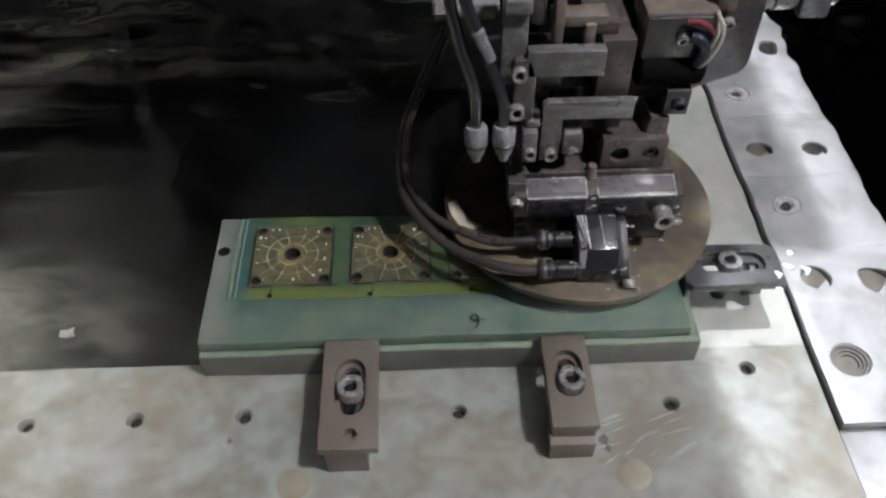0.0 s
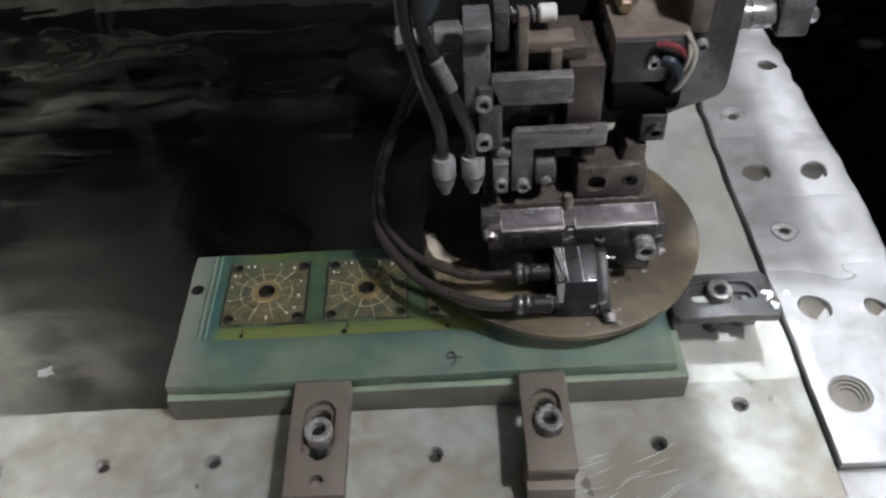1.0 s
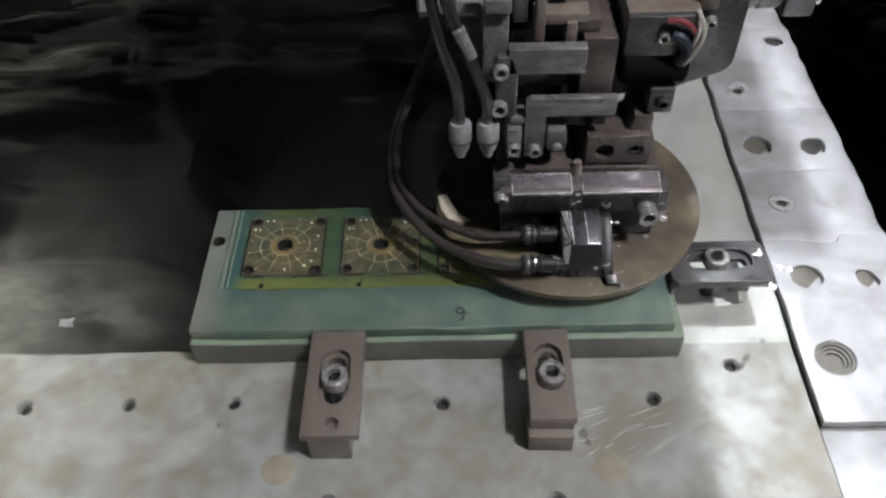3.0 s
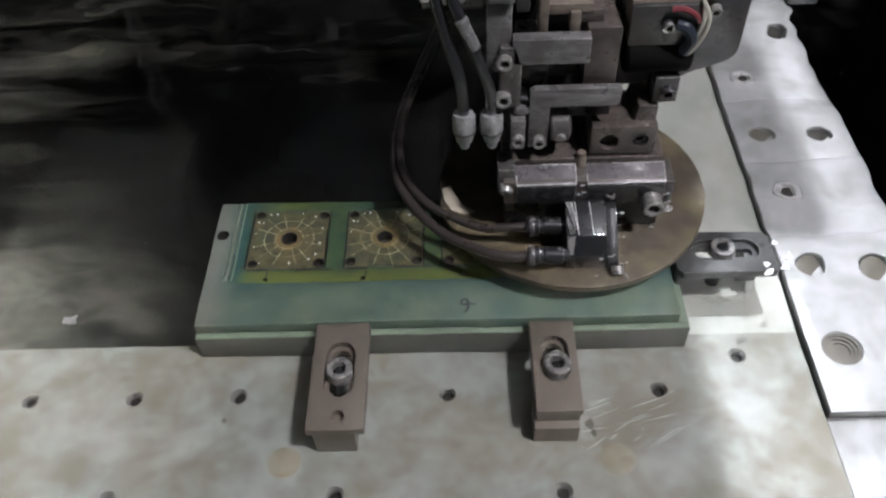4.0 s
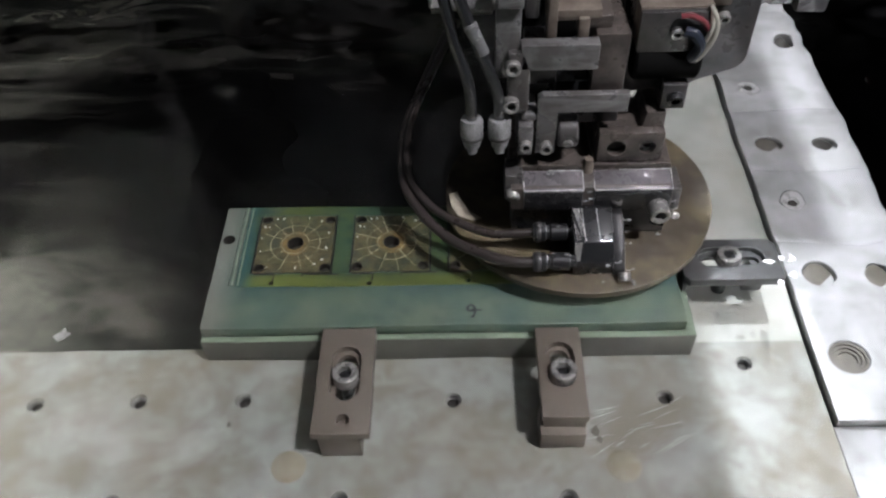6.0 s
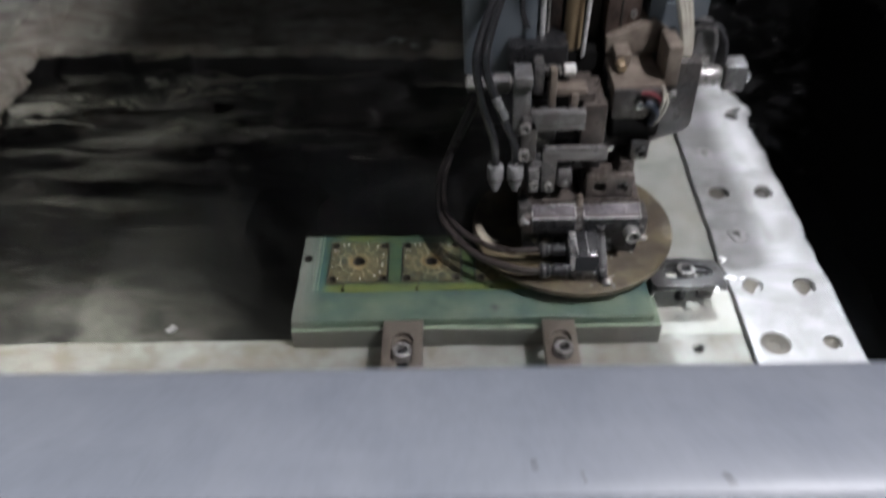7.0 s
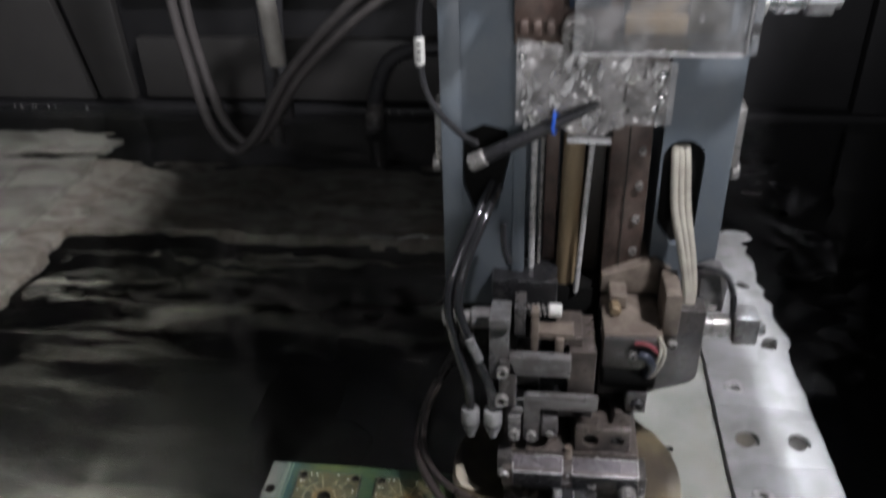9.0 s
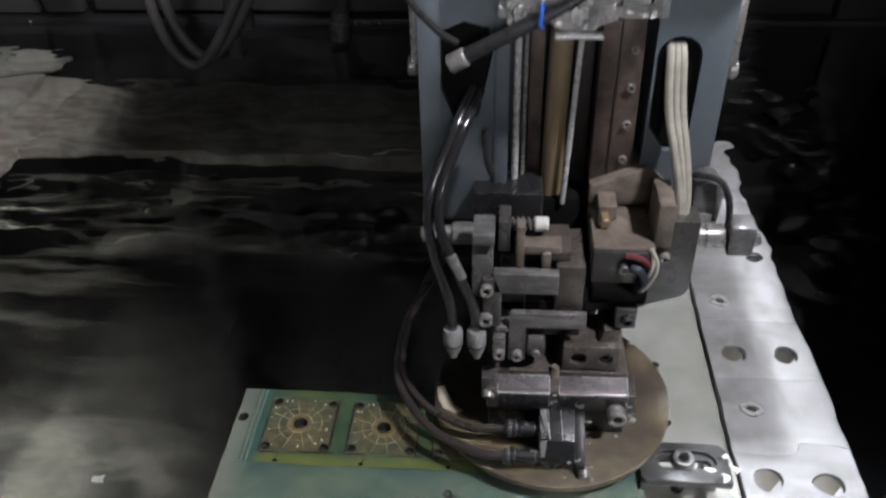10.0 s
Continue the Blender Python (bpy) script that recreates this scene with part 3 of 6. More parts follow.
def tube(points, r, seg=10, n=6, bm=None, flat=1.0):
    bm = bm or bmesh.new()
    line = smooth_line(points, n)
    up = Vector((0.03, 0.05, 1)).normalized()
    rings = []
    for i, p in enumerate(line):
        d = (line[min(i + 1, len(line) - 1)] - line[max(i - 1, 0)]).normalized()
        s = d.cross(up)
        s = s.normalized() if s.length > 1e-4 else Vector((1, 0, 0))
        up = s.cross(d).normalized()
        rings.append([bm.verts.new(p + r * (math.cos(a) * s + flat * math.sin(a) * up)) for a in [2 * math.pi * k / seg for k in range(seg)]])
    for a, b in zip(rings, rings[1:]):
        for k in range(seg):
            bm.faces.new((a[k], a[(k + 1) % seg], b[(k + 1) % seg], b[k]))
    bm.faces.new(rings[0][::-1])
    bm.faces.new(rings[-1])
    return bm


def prism(outline, lo, hi, axis="y", bevel=0.0006, bm=None):
    """An outline of (x, z) carried along y from lo to hi; axis "z": (x, y) along z; axis "x": (y, z) along x."""
    bm = bm or bmesh.new()
    put = {"y": lambda u, v, w: (u, w, v), "z": lambda u, v, w: (u, v, w), "x": lambda u, v, w: (w, u, v)}[axis]
    a = [bm.verts.new(put(u, v, lo)) for u, v in outline]
    b = [bm.verts.new(put(u, v, hi)) for u, v in outline]
    n = len(outline)
    fs = [bm.faces.new(a), bm.faces.new(b[::-1])]
    fs += [bm.faces.new((a[k], b[k], b[(k + 1) % n], a[(k + 1) % n])) for k in range(n)]
    bmesh.ops.recalc_face_normals(bm, faces=fs)
    if bevel:
        bmesh.ops.bevel(bm, geom=list({e for f in fs for e in f.edges}), offset=bevel, segments=2, affect="EDGES", profile=0.5)
    return bm


def oblong(cx, cy, w, l, axis="y", n=8):
    """A slot's outline, w wide and l long."""
    r, h = w / 2, (l - w) / 2
    pts = [(r * math.cos(math.pi * k / n), h + r * math.sin(math.pi * k / n)) for k in range(n + 1)]
    pts += [(-u, -v) for u, v in pts]
    return [(cx + (u if axis == "y" else v), cy + (v if axis == "y" else -u)) for u, v in pts]


def round_outline(cx, cy, r, n=20):
    return [(cx + r * math.cos(2 * math.pi * k / n), cy + r * math.sin(2 * math.pi * k / n)) for k in range(n)]


def carve(ob, cutter_bm):
    """Cuts the cutter's volume out of ob's mesh for good."""
    me = bpy.data.meshes.new("cutter")
    bmesh.ops.recalc_face_normals(cutter_bm, faces=cutter_bm.faces)
    cutter_bm.to_mesh(me)
    cutter_bm.free()
    me.materials.append(ob.data.materials[0])
    cut = new("cutter", me)
    mod = ob.modifiers.new("cut", "BOOLEAN")
    mod.operation, mod.solver, mod.object, mod.use_self = "DIFFERENCE", "EXACT", cut, True
    bpy.context.view_layer.update()
    res = bpy.data.meshes.new_from_object(ob.evaluated_get(bpy.context.evaluated_depsgraph_get()))
    ob.modifiers.clear()
    old, ob.data = ob.data, res
    res.name = ob.name
    bpy.data.meshes.remove(old)
    bpy.data.objects.remove(cut)
    bpy.data.meshes.remove(me)
    return ob


def shard(points, thick=0.0003, bm=None):
    """A thin flake over three or more points in space."""
    bm = bm or bmesh.new()
    P = [Vector(p) for p in points]
    nrm = (P[1] - P[0]).cross(P[2] - P[0]).normalized() * thick
    if nrm.z < 0:
        nrm = -nrm
    lo, hi = [bm.verts.new(p) for p in P], [bm.verts.new(p + nrm) for p in P]
    n = len(P)
    bm.faces.new(lo[::-1])
    bm.faces.new(hi)
    for k in range(n):
        bm.faces.new((lo[k], lo[(k + 1) % n], hi[(k + 1) % n], hi[k]))
    return bm


def cap_screw(name, parent, foot, tip, r, material="screw", label=""):
    """A socket cap screw: its head stands from foot to tip; the hex socket is sunk into the tip."""
    bm = bmesh.new()
    m, n = along(foot, tip)
    rings = []
    for s, q, hexed in ((0, 1, 0), (0.8, 1, 0), (0.93, 0.97, 0), (1, 0.87, 0), (1, 0.66, 0), (0.95, 0.58, 1), (0.08, 0.56, 1)):
        ring = []
        for k in range(24):
            a = 2 * math.pi * k / 24
            w = q * r
            if hexed:
                w *= math.cos(math.pi / 6) / math.cos(a % (math.pi / 3) - math.pi / 6)
            ring.append(bm.verts.new(m @ Vector((w * math.cos(a), w * math.sin(a), s * n))))
        rings.append(ring)
    for a, b in zip(rings, rings[1:]):
        for k in range(24):
            bm.faces.new((a[k], a[(k + 1) % 24], b[(k + 1) % 24], b[k]))
    bm.faces.new(rings[0][::-1])
    bm.faces.new(rings[-1])
    return part(name, bm, material, parent, label)


# ---- the tank ----
def tank():
    X0, X1, Y0, Y1, ZB, ZT = -0.80, 0.46, -0.271, 0.68, -0.30, 0.334
    for name, (x0, x1, y0, y1, z1), m in (
            ("wall_south", (X0 - 0.6, X1 + 0.6, Y0 - 0.016, Y0, ZT - 0.003), "teal"),
            ("wall_west", (X0 - 0.03, X0, Y0 + 0.001, Y1, 0.60), "paintdark"),
            ("wall_north", (X0 - 0.03, X1 + 0.03, Y1 + 0.001, Y1 + 0.03, 0.95), "paintdark")):
        ob = link(name, box(x0, x1, y0, y1, ZB - 0.6, z1, 0.002), m)
        tagged(ob, "painted steel side wall of the work tank", "tank wall", kind="structure")
    for z0, z1, m, lab in ((-0.02, 0.60, "eastwall", "grimy dark brown upper side wall of the tank"), (ZB - 0.6, -0.0205, "deep", "black lower side wall of the tank")):
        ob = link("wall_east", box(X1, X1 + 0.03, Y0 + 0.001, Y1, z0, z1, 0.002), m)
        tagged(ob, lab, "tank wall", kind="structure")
    rim = link("trim", box(X0 - 0.6, X1 + 0.6, Y0 - 0.0170, Y0 + 0.0015, ZT - 0.006, ZT, 0.0022), "rim")
    tagged(rim, "smooth blue-grey painted top rim of the tank's front wall", "tank rim", kind="structure")
    part("edge_bead", tube([(X0 - 0.6 + 0.05 * k, Y0 - 0.0168 + 0.0002 * math.sin(k * 2.1), ZT - 0.0028) for k in range(50)], 0.0011, 8, 2), "rim", rim, "rounded front edge of the rim")
    # stretches where the paint has chipped off the edge, and dents in the top
    rng = random.Random(17)
    for a, b in ((-0.215, -0.190), (-0.160, -0.132), (-0.108, -0.082), (-0.0700, -0.0640), (-0.0560, -0.0290), (-0.0285, 0.0140), (0.0260, 0.0370), (0.0560, 0.0640), (0.0900, 0.1250), (0.1500, 0.1700)):
        n = max(6, int((b - a) / 0.0012))
        xs = [a + (b - a) * q / n for q in range(n + 1)]
        taper = [min(1.0, 3.0 * q / n + 0.1, 3.0 * (n - q) / n + 0.1) for q in range(n + 1)]
        top = [(x, ZT - 0.0029 + w * rng.uniform(0.0002, 0.0012)) for x, w in zip(xs, taper)]
        low = [(x, ZT - 0.0031 - w * rng.uniform(0.0002, 0.0012)) for x, w in zip(xs, taper)]
        part("primer_chip", prism(top + low[::-1], Y0 - 0.0182, Y0 - 0.0168, "y", 0), "redprimer", rim, "chipped stretch showing red primer")
    for x, y, r in ((-0.0070, Y0 - 0.0130, 0.0007), (-0.0020, Y0 - 0.0145, 0.0005), (0.0130, Y0 - 0.0150, 0.0010), (-0.0640, Y0 - 0.0152, 0.0008), (0.0420, Y0 - 0.0138, 0.0006)):
        ring = [(x + 0.7 * r * rng.uniform(0.6, 1.1) * math.cos(q * 0.9), y + 0.45 * r * rng.uniform(0.6, 1.1) * math.sin(q * 0.9), ZT) for q in range(7)]
        part("paint_dent", shard(ring, 0.0001), "walllight", rim, "small dark dent in the paint")
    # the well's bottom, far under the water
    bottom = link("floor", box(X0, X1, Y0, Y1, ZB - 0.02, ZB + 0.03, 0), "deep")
    bm = bmesh.new()
    nx, ny = 90, 70
    grid = []
    for j in range(ny):
        for i in range(nx):
            x, y = -0.66 + 0.764 * i / (nx - 1), 0.032 + 0.62 * j / (ny - 1)
            n = noise.noise((x * 9, y * 11, 5.0)) * 0.06 + noise.noise((x * 22, y * 26, 8.0)) * 0.008
            fall = max(0.0, x + 0.26 + n) * 0.8 + max(0.0, y - 0.40 + n) * 0.3
            grid.append(bm.verts.new((x, y, max(-0.29, -0.185 - fall + n * 0.06))))
    for j in range(ny - 1):
        for i in range(nx - 1):
            bm.faces.new((grid[j * nx + i], grid[j * nx + i + 1], grid[(j + 1) * nx + i + 1], grid[(j + 1) * nx + i]))
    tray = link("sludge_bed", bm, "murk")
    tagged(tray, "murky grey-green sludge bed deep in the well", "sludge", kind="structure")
    tagged(bottom, "black bottom of the well", "tank floor", kind="structure")
    ledge = link("back_ledge", box(X0, X1, 0.655, Y1, 0.025, 0.05, 0.002), "paintdark")
    tagged(ledge, "dark painted ledge along the tank's rear wall", "ledge", kind="structure")


tank()


def workshop():
    """Plain room that closes the place."""
    x0, x1, y0, y1, z0, z1 = -2.0, 2.2, -2.6, 1.8, -0.9, 2.5
    f = link("workshop_floor", box(x0, x1, y0, y1, z0 - 0.1, z0, 0), "concrete")
    tagged(f, "dusty grey concrete workshop floor", "floor", kind="structure")
    c = link("workshop_ceiling", box(x0, x1, y0, y1, z1, z1 + 0.1, 0), "plaster")
    tagged(c, "plain grey workshop ceiling", "ceiling", kind="structure")
    for a in ((x0 - 0.1, x0, y0, y1), (x1, x1 + 0.1, y0, y1), (x0 - 0.1, x1 + 0.1, y0 - 0.1, y0), (x0 - 0.1, x1 + 0.1, y1, y1 + 0.1)):
        w = link("workshop_wall", box(*a, z0 - 0.1, z1 + 0.1, 0), "plaster")
        tagged(w, "plain grey plastered workshop wall", "wall", kind="structure")


workshop()


def drill(spots, depth=0.022, top=0.004):
    bm = bmesh.new()
    for x, y, r in spots:
        lathe((x, y, -depth), (x, y, top), [(0, r * 0.9), ((depth - 0.0007) / (depth + top), r), (depth / (depth + top), r * 1.12), (1, r * 1.12)], 20, bm)
    return bm


def thread_ring(parent, x, y, r, z=-0.0012):
    """The thread inside a tapped hole."""
    pts = [(x + r * 0.93 * math.cos(0.9 * k), y + r * 0.93 * math.sin(0.9 * k), z - 0.0011 * k / 7) for k in range(50)]
    part("thread", tube(pts, 0.00035, 5, 1), "screw", parent)


def table():
    # front rail
    front = link("table_front_rail", box(-0.66, 0.1728, -0.20, 0.031, -0.06, 0.0, 0), "table", smooth=True)
    tagged(front, "worn grey-green steel front rail of the machine table, tapped holes", "machine table", kind="structure")
    row_a = [(-0.6 + 0.05 * k, 0.0, 0.0037) for k in range(15)]
    row_b = [(-0.55 + 0.1 * k, -0.05, 0.0037) for k in range(7)]
    row_c = [(0.141, 0.018, 0.0037)]
    carve(front, drill(row_a + row_b + row_c))
    for x, y, r in row_a + row_b + row_c:
        # the dark cup paints the tapped hole's shade
        part("bore", lathe((x, y, -0.0215), (x, y, -0.0040), [(0, r * 0.88), (0.9, r * 0.96), (1, r * 0.8)], 16), "hole", front, "tapped bore lined dark as shade")
        if abs(x) < 0.32:
            thread_ring(front, x, y, r)
    for x, y in ((0.076, -0.035), (-0.074, -0.034), (-0.225, -0.036), (0.075, -0.085), (-0.375, -0.035)):
        part("plug", lathe((x, y, -0.002), (x, y, 0.0003), [(0, 0.0078), (0.9, 0.0078), (1, 0.0074)], 24), "plug", front, "brown plug flush with the table")
    rng = random.Random(21)
    for k in range(26):
        x, y, l, a = rng.uniform(0.066, 0.108), rng.uniform(-0.030, -0.004), rng.uniform(0.006, 0.020), rng.uniform(0.15, 0.6)
        if k > 17:
            x, y, a = rng.uniform(-0.30, 0.15), rng.uniform(-0.11, 0.0), rng.uniform(-0.5, 0.8)
        dx, dy, w = l * math.cos(a) / 2, l * math.sin(a) / 2, rng.uniform(0.00008, 0.00022)
        part("scratch", shard([(x - dx, y - dy, 0.0), (x + w, y - w, 0.0), (x + dx, y + dy, 0.0), (x - w, y + w, 0.0)], 0.00015), "scratch", front, "thin bright scratch")
    for x, y, r in ((0.0655, -0.0170, 0.0026), (0.0670, -0.0215, 0.0018), (-0.105, -0.012, 0.0014)):
        ring = [(x + r * rng.uniform(0.5, 1.1) * math.cos(q * 0.7), y + 1.3 * r * rng.uniform(0.5, 1.1) * math.sin(q * 0.7), 0.0) for q in range(9)]
        part("dirt_smear", shard(ring, 0.0002), "stripplug", front, "grey-brown dirt smear")
    # right rail, outer block and strips
    right = link("table_right_rail", prism([(0.105, 0.031), (0.1731, 0.031), (0.1765, 0.452), (0.105, 0.452)], -0.06, 0.0, "z", 0), "palerail")
    tagged(right, "grey-green steel right rail of the machine table, paled as lit", "machine table", kind="structure")
    edge_holes = [(0.1395, 0.1135, 0.0030), (0.1390, 0.1655, 0.0032)]
    carve(right, drill(edge_holes))
    for x, y, r in edge_holes:
        part("bore", lathe((x, y, -0.0215), (x, y, -0.0030), [(0, r * 0.88), (0.9, r * 0.96), (1, r * 0.8)], 14), "hole", right, "tapped bore lined dark as shade")
    link_rear = link("table_side_block", box(0.1790, 0.243, -0.0160, 0.452, -0.06, -0.0005, 0.0003), "strip")
    tagged(link_rear, "bright ground steel side block of the machine table", "machine table", kind="structure")
    outer = link("table_side_block", box(0.1733, 0.243, -0.20, -0.0165, -0.06, -0.0005, 0.0005), "strip")
    tagged(outer, "bright ground steel side block of the machine table", "machine table", kind="structure")
    carve(outer, drill([(0.1855, -0.062, 0.0066)], 0.012))
    strips = [(-0.0165, 0.0945), (0.0946, 0.1495), (0.1496, 0.2055), (0.2056, 0.3205), (0.3206, 0.4505)]
    bores = {0: [(0.191, 0.070, 0.0085), (0.224, 0.068, 0.0078), (0.190, 0.018, 0.0095), (0.2265, 0.018, 0.006)], 1: [], 2: [(0.1925, 0.174, 0.008), (0.2255, 0.172, 0.0072)],
             3: [(0.229, 0.278, 0.0066)], 4: [(0.2265, 0.37, 0.0066), (0.193, 0.36, 0.007)]}
    rings = {1: [(0.193, 0.123)], 3: [(0.193, 0.227)], 4: [(0.193, 0.33)]}
    T = 0.0046
    for k, (a, b) in enumerate(strips):
        st = link("guide_strip", prism([(0.1741 + 0.008 * (a + 0.0165), a), (0.2425, a), (0.2425, b), (0.1741 + 0.008 * (b + 0.0165), b)], 0.0, T, "z", 0.0002), "strip")
        tagged(st, "bright ground steel strip screwed onto the table's side", "strip", "strips along the table", "structure")
        cut = bmesh.new()
        for x, y, r in bores[k]:
            lathe((x, y, 0.0006), (x, y, 0.01), [(0, r), (0.36, r), (0.415, r * 1.05), (1, r * 1.05)], 28, cut)
        for x, y in rings.get(k, []):
            lathe((x, y, T - 0.0017), (x, y, 0.01), [(0, 0.0078), (1, 0.0078)], 28, cut)
        if bores[k] or k in rings:
            carve(st, cut)
        for x, y, r in bores[k]:
            if r > 0.009:
                H = 0.0032
                part("stepped_insert", lathe((x, y, 0.0004), (x, y, 0.0004 + H), [(0, r * 0.985), (1, r * 0.985), (1, r * 0.84), (0.78, r * 0.82), (0.78, r * 0.66), (0.54, r * 0.64), (0.54, r * 0.48), (0.28, r * 0.46), (0.28, r * 0.3)], 32), "stripplug", st, "stepped grey insert")
            else:
                part("plug", lathe((x, y, 0.0002), (x + 0.0003, y - 0.0003, 0.0016), [(0, r * 0.98), (0.8, r * 0.98), (1, r * 0.9)], 28), "hole" if y > 0.1 and x > 0.21 else "stripplug", st, "dark plug sunk in its bore")
        for x, y in rings.get(k, []):
            part("screw_head", lathe((x, y, T - 0.0016), (x, y, T + 0.0004), [(0, 0.0073), (0.8, 0.0073), (1, 0.0069), (1, 0.0040), (0.3, 0.0034)], 28), "brightsteel", st, "bright flat screw head with a socket")
            part("socket", lathe((x, y, T - 0.0015), (x, y, T - 0.0008), [(0, 0.0034), (1, 0.0034)], 6), "hole", st)
    # left rail and its strip, back rail
    left = link("table_left_rail", box(-0.66, -0.443, 0.031, 0.588, -0.012, -0.001, 0.0015), "backrail")
    tagged(left, "brown sludge-covered steel left rail of the machine table", "machine table", kind="structure")
    for a, b in ((0.05, 0.300), (0.301, 0.585), (0.602, 0.655)):
        st = link("guide_strip", box(-0.655, -0.485, a, b, -0.0005, 0.0062, 0.0007), "dullstrip")
        tagged(st, "dull ground steel strip on the table's far side", "strip", "strips along the table", "structure")
        part("joint", box(-0.5560, -0.5545, a + 0.006, b - 0.012, 0.0062, 0.0066, 0.0001), "hole", st, "dark joint line")
    back = link("table_back_rail", box(-0.4428, 0.1045, 0.432, 0.588, -0.012, -0.001, 0.0015), "backrail")
    tagged(back, "brown sludge-covered steel back rail of the machine table", "machine table", kind="structure")


table()


# ---- the workpiece ----
def workpiece():
    wp = thing("workpiece", "green-oxidised steel die plate with cut stator shapes, clamped down", "die plate", at=(0, 0, 0))
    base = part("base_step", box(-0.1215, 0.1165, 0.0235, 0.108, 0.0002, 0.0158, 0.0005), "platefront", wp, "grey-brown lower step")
    part("ledge", box(-0.1213, 0.1163, 0.0237, 0.0267, 0.0158, 0.0161, 0.0001), "plate_ledge", base, "pale green ledge")
    part("ledge", box(0.1118, 0.1163, 0.0268, 0.1078, 0.0158, 0.0161, 0.0001), "plate_ledge", base, "pale green ledge")
    top = part("top_step", box(-0.1210, 0.1115, 0.0268, 0.1075, 0.0160, 0.0225, 0.0007), "plate", wp)
    cut = bmesh.new()
    lathe((-0.1165, 0.0845, 0.012), (-0.1165, 0.0845, 0.03), [(0, 0.0033), (1, 0.0033)], 20, cut)
    for cx in (-0.0812, -0.0312, 0.0188):
        lathe((cx, 0.0808, 0.012), (cx, 0.0808, 0.03), [(0, 0.0044), (1, 0.0044)], 24, cut)
    for x, y in ((-0.0902, 0.0542), (-0.0410, 0.0540), (0.0085, 0.0545)):
        lathe((x, y, 0.015), (x, y, 0.03), [(0, 0.0013), (1, 0.0013)], 14, cut)
    box(-0.1090, -0.1084, 0.0530, 0.1090, 0.0215, 0.03, 0, cut)
    box(-0.1115, -0.1110, 0.0530, 0.1090, 0.0215, 0.03, 0, cut)
    carve(top, cut)
    cut = bmesh.new()
    for cx in (-0.0812, -0.0312, 0.0188):
        box(cx - 0.0198, cx + 0.0198, 0.0808 - 0.0198, 0.0808 + 0.0198, 0.0190, 0.03, 0, cut)
    carve(top, cut)
    # dark liners paint the shade down the bores
    for x, y, r in ((-0.1165, 0.0845, 0.0034), (-0.0902, 0.0542, 0.0014), (-0.0410, 0.0540, 0.0014)):
        part("bore", lathe((x, y, 0.0156), (x, y, 0.0223), [(0, r * 0.97), (1, r * 0.96), (1, r * 0.88), (0.12, r * 0.86)], 18), "hole", top, "bore lined dark as shade")
    # stained field
    panel = prism([(-0.1082, 0.0520), (0.05, 0.0520), (0.05, 0.1072), (-0.1082, 0.1072)], 0.0225, 0.0227, "z", 0)
    pn = part("stained_field", panel, "plate_panel", wp, "yellow-green stained working field")
    cut = bmesh.new()
    for cx in (-0.0812, -0.0312, 0.0188):
        box(cx - 0.0208, cx + 0.0208, 0.0602, 0.1014, 0.022, 0.03, 0, cut)
    for x, y in ((-0.0902, 0.0542), (-0.0410, 0.0540), (0.0085, 0.0545)):
        lathe((x, y, 0.015), (x, y, 0.03), [(0, 0.0013), (1, 0.0013)], 14, cut)
    carve(pn, cut)
    for n, cx in enumerate((-0.0812, -0.0312, 0.0188)):
        cy, z = 0.0808, 0.0226
        sq = prism([(cx - 0.0196, cy - 0.0196), (cx + 0.0196, cy - 0.0196), (cx + 0.0196, cy + 0.0196), (cx - 0.0196, cy + 0.0196)], 0.0192, z + 0.0002, "z", 0)
        core = part("stator_core", sq, "stator", wp, "brown-gold square core with cut slots")
        cut = bmesh.new()
        lathe((cx, cy, 0.01), (cx, cy, 0.03), [(0, 0.0043), (1, 0.0043)], 24, cut)
        for sx, sy in ((-1, -1), (1, -1), (1, 1), (-1, 1)):
            lathe((cx + sx * 0.0168, cy + sy * 0.0165, 0.018), (cx + sx * 0.0168, cy + sy * 0.0165, 0.03), [(0, 0.0029), (1, 0.0029)], 16, cut)
        carve(core, cut)
        part("bore", lathe((cx, cy, 0.0159), (cx, cy, 0.0226), [(0, 0.00425), (1, 0.00422), (1, 0.0039), (0.1, 0.0038)], 24), "hole", core, "bore lined dark as shade")
        hub = prism(round_outline(cx, cy, 0.0078, 28), z, z + 0.00035, "z", 0)
        hub = part("hub", hub, "hub", core, "gold-stained hub ring")
        carve(hub, lathe((cx, cy, 0.01), (cx, cy, 0.03), [(0, 0.0044), (1, 0.0044)], 24))
        for rr, w in ((0.0070, 0.00036), (0.0128, 0.0003)):
            part("cut_ring", tube([(cx + rr * math.cos(a), cy + rr * 0.96 * math.sin(a), z + 0.0002) for a in [2 * math.pi * k / 36 for k in range(37)]], w, 6, 2, flat=0.8), "cutline", core, "pale ring cut")
        for k in range(12):
            a = math.radians(30 * k + 12 + 5 * math.sin(2.3 * k + n))
            far = min(0.0192 / max(abs(math.cos(a)), 1e-3), 0.0192 / max(abs(math.sin(a)), 1e-3), 0.0212)
            part("cut_spoke", tube([(cx + q * math.cos(a), cy + q * math.sin(a), z + 0.0002) for q in (0.0064, 0.5 * (0.0064 + far), far * (0.88 + 0.12 * math.sin(3.1 * k + 2 * n) ** 2))], 0.00018 + 0.00016 * math.sin(1.7 * k) ** 2, 6, 2, flat=0.8), "cutline", core)
        for sx, sy in ((-1, -1), (1, -1), (1, 1), (-1, 1)):
            x, y = cx + sx * 0.0168, cy + sy * 0.0165
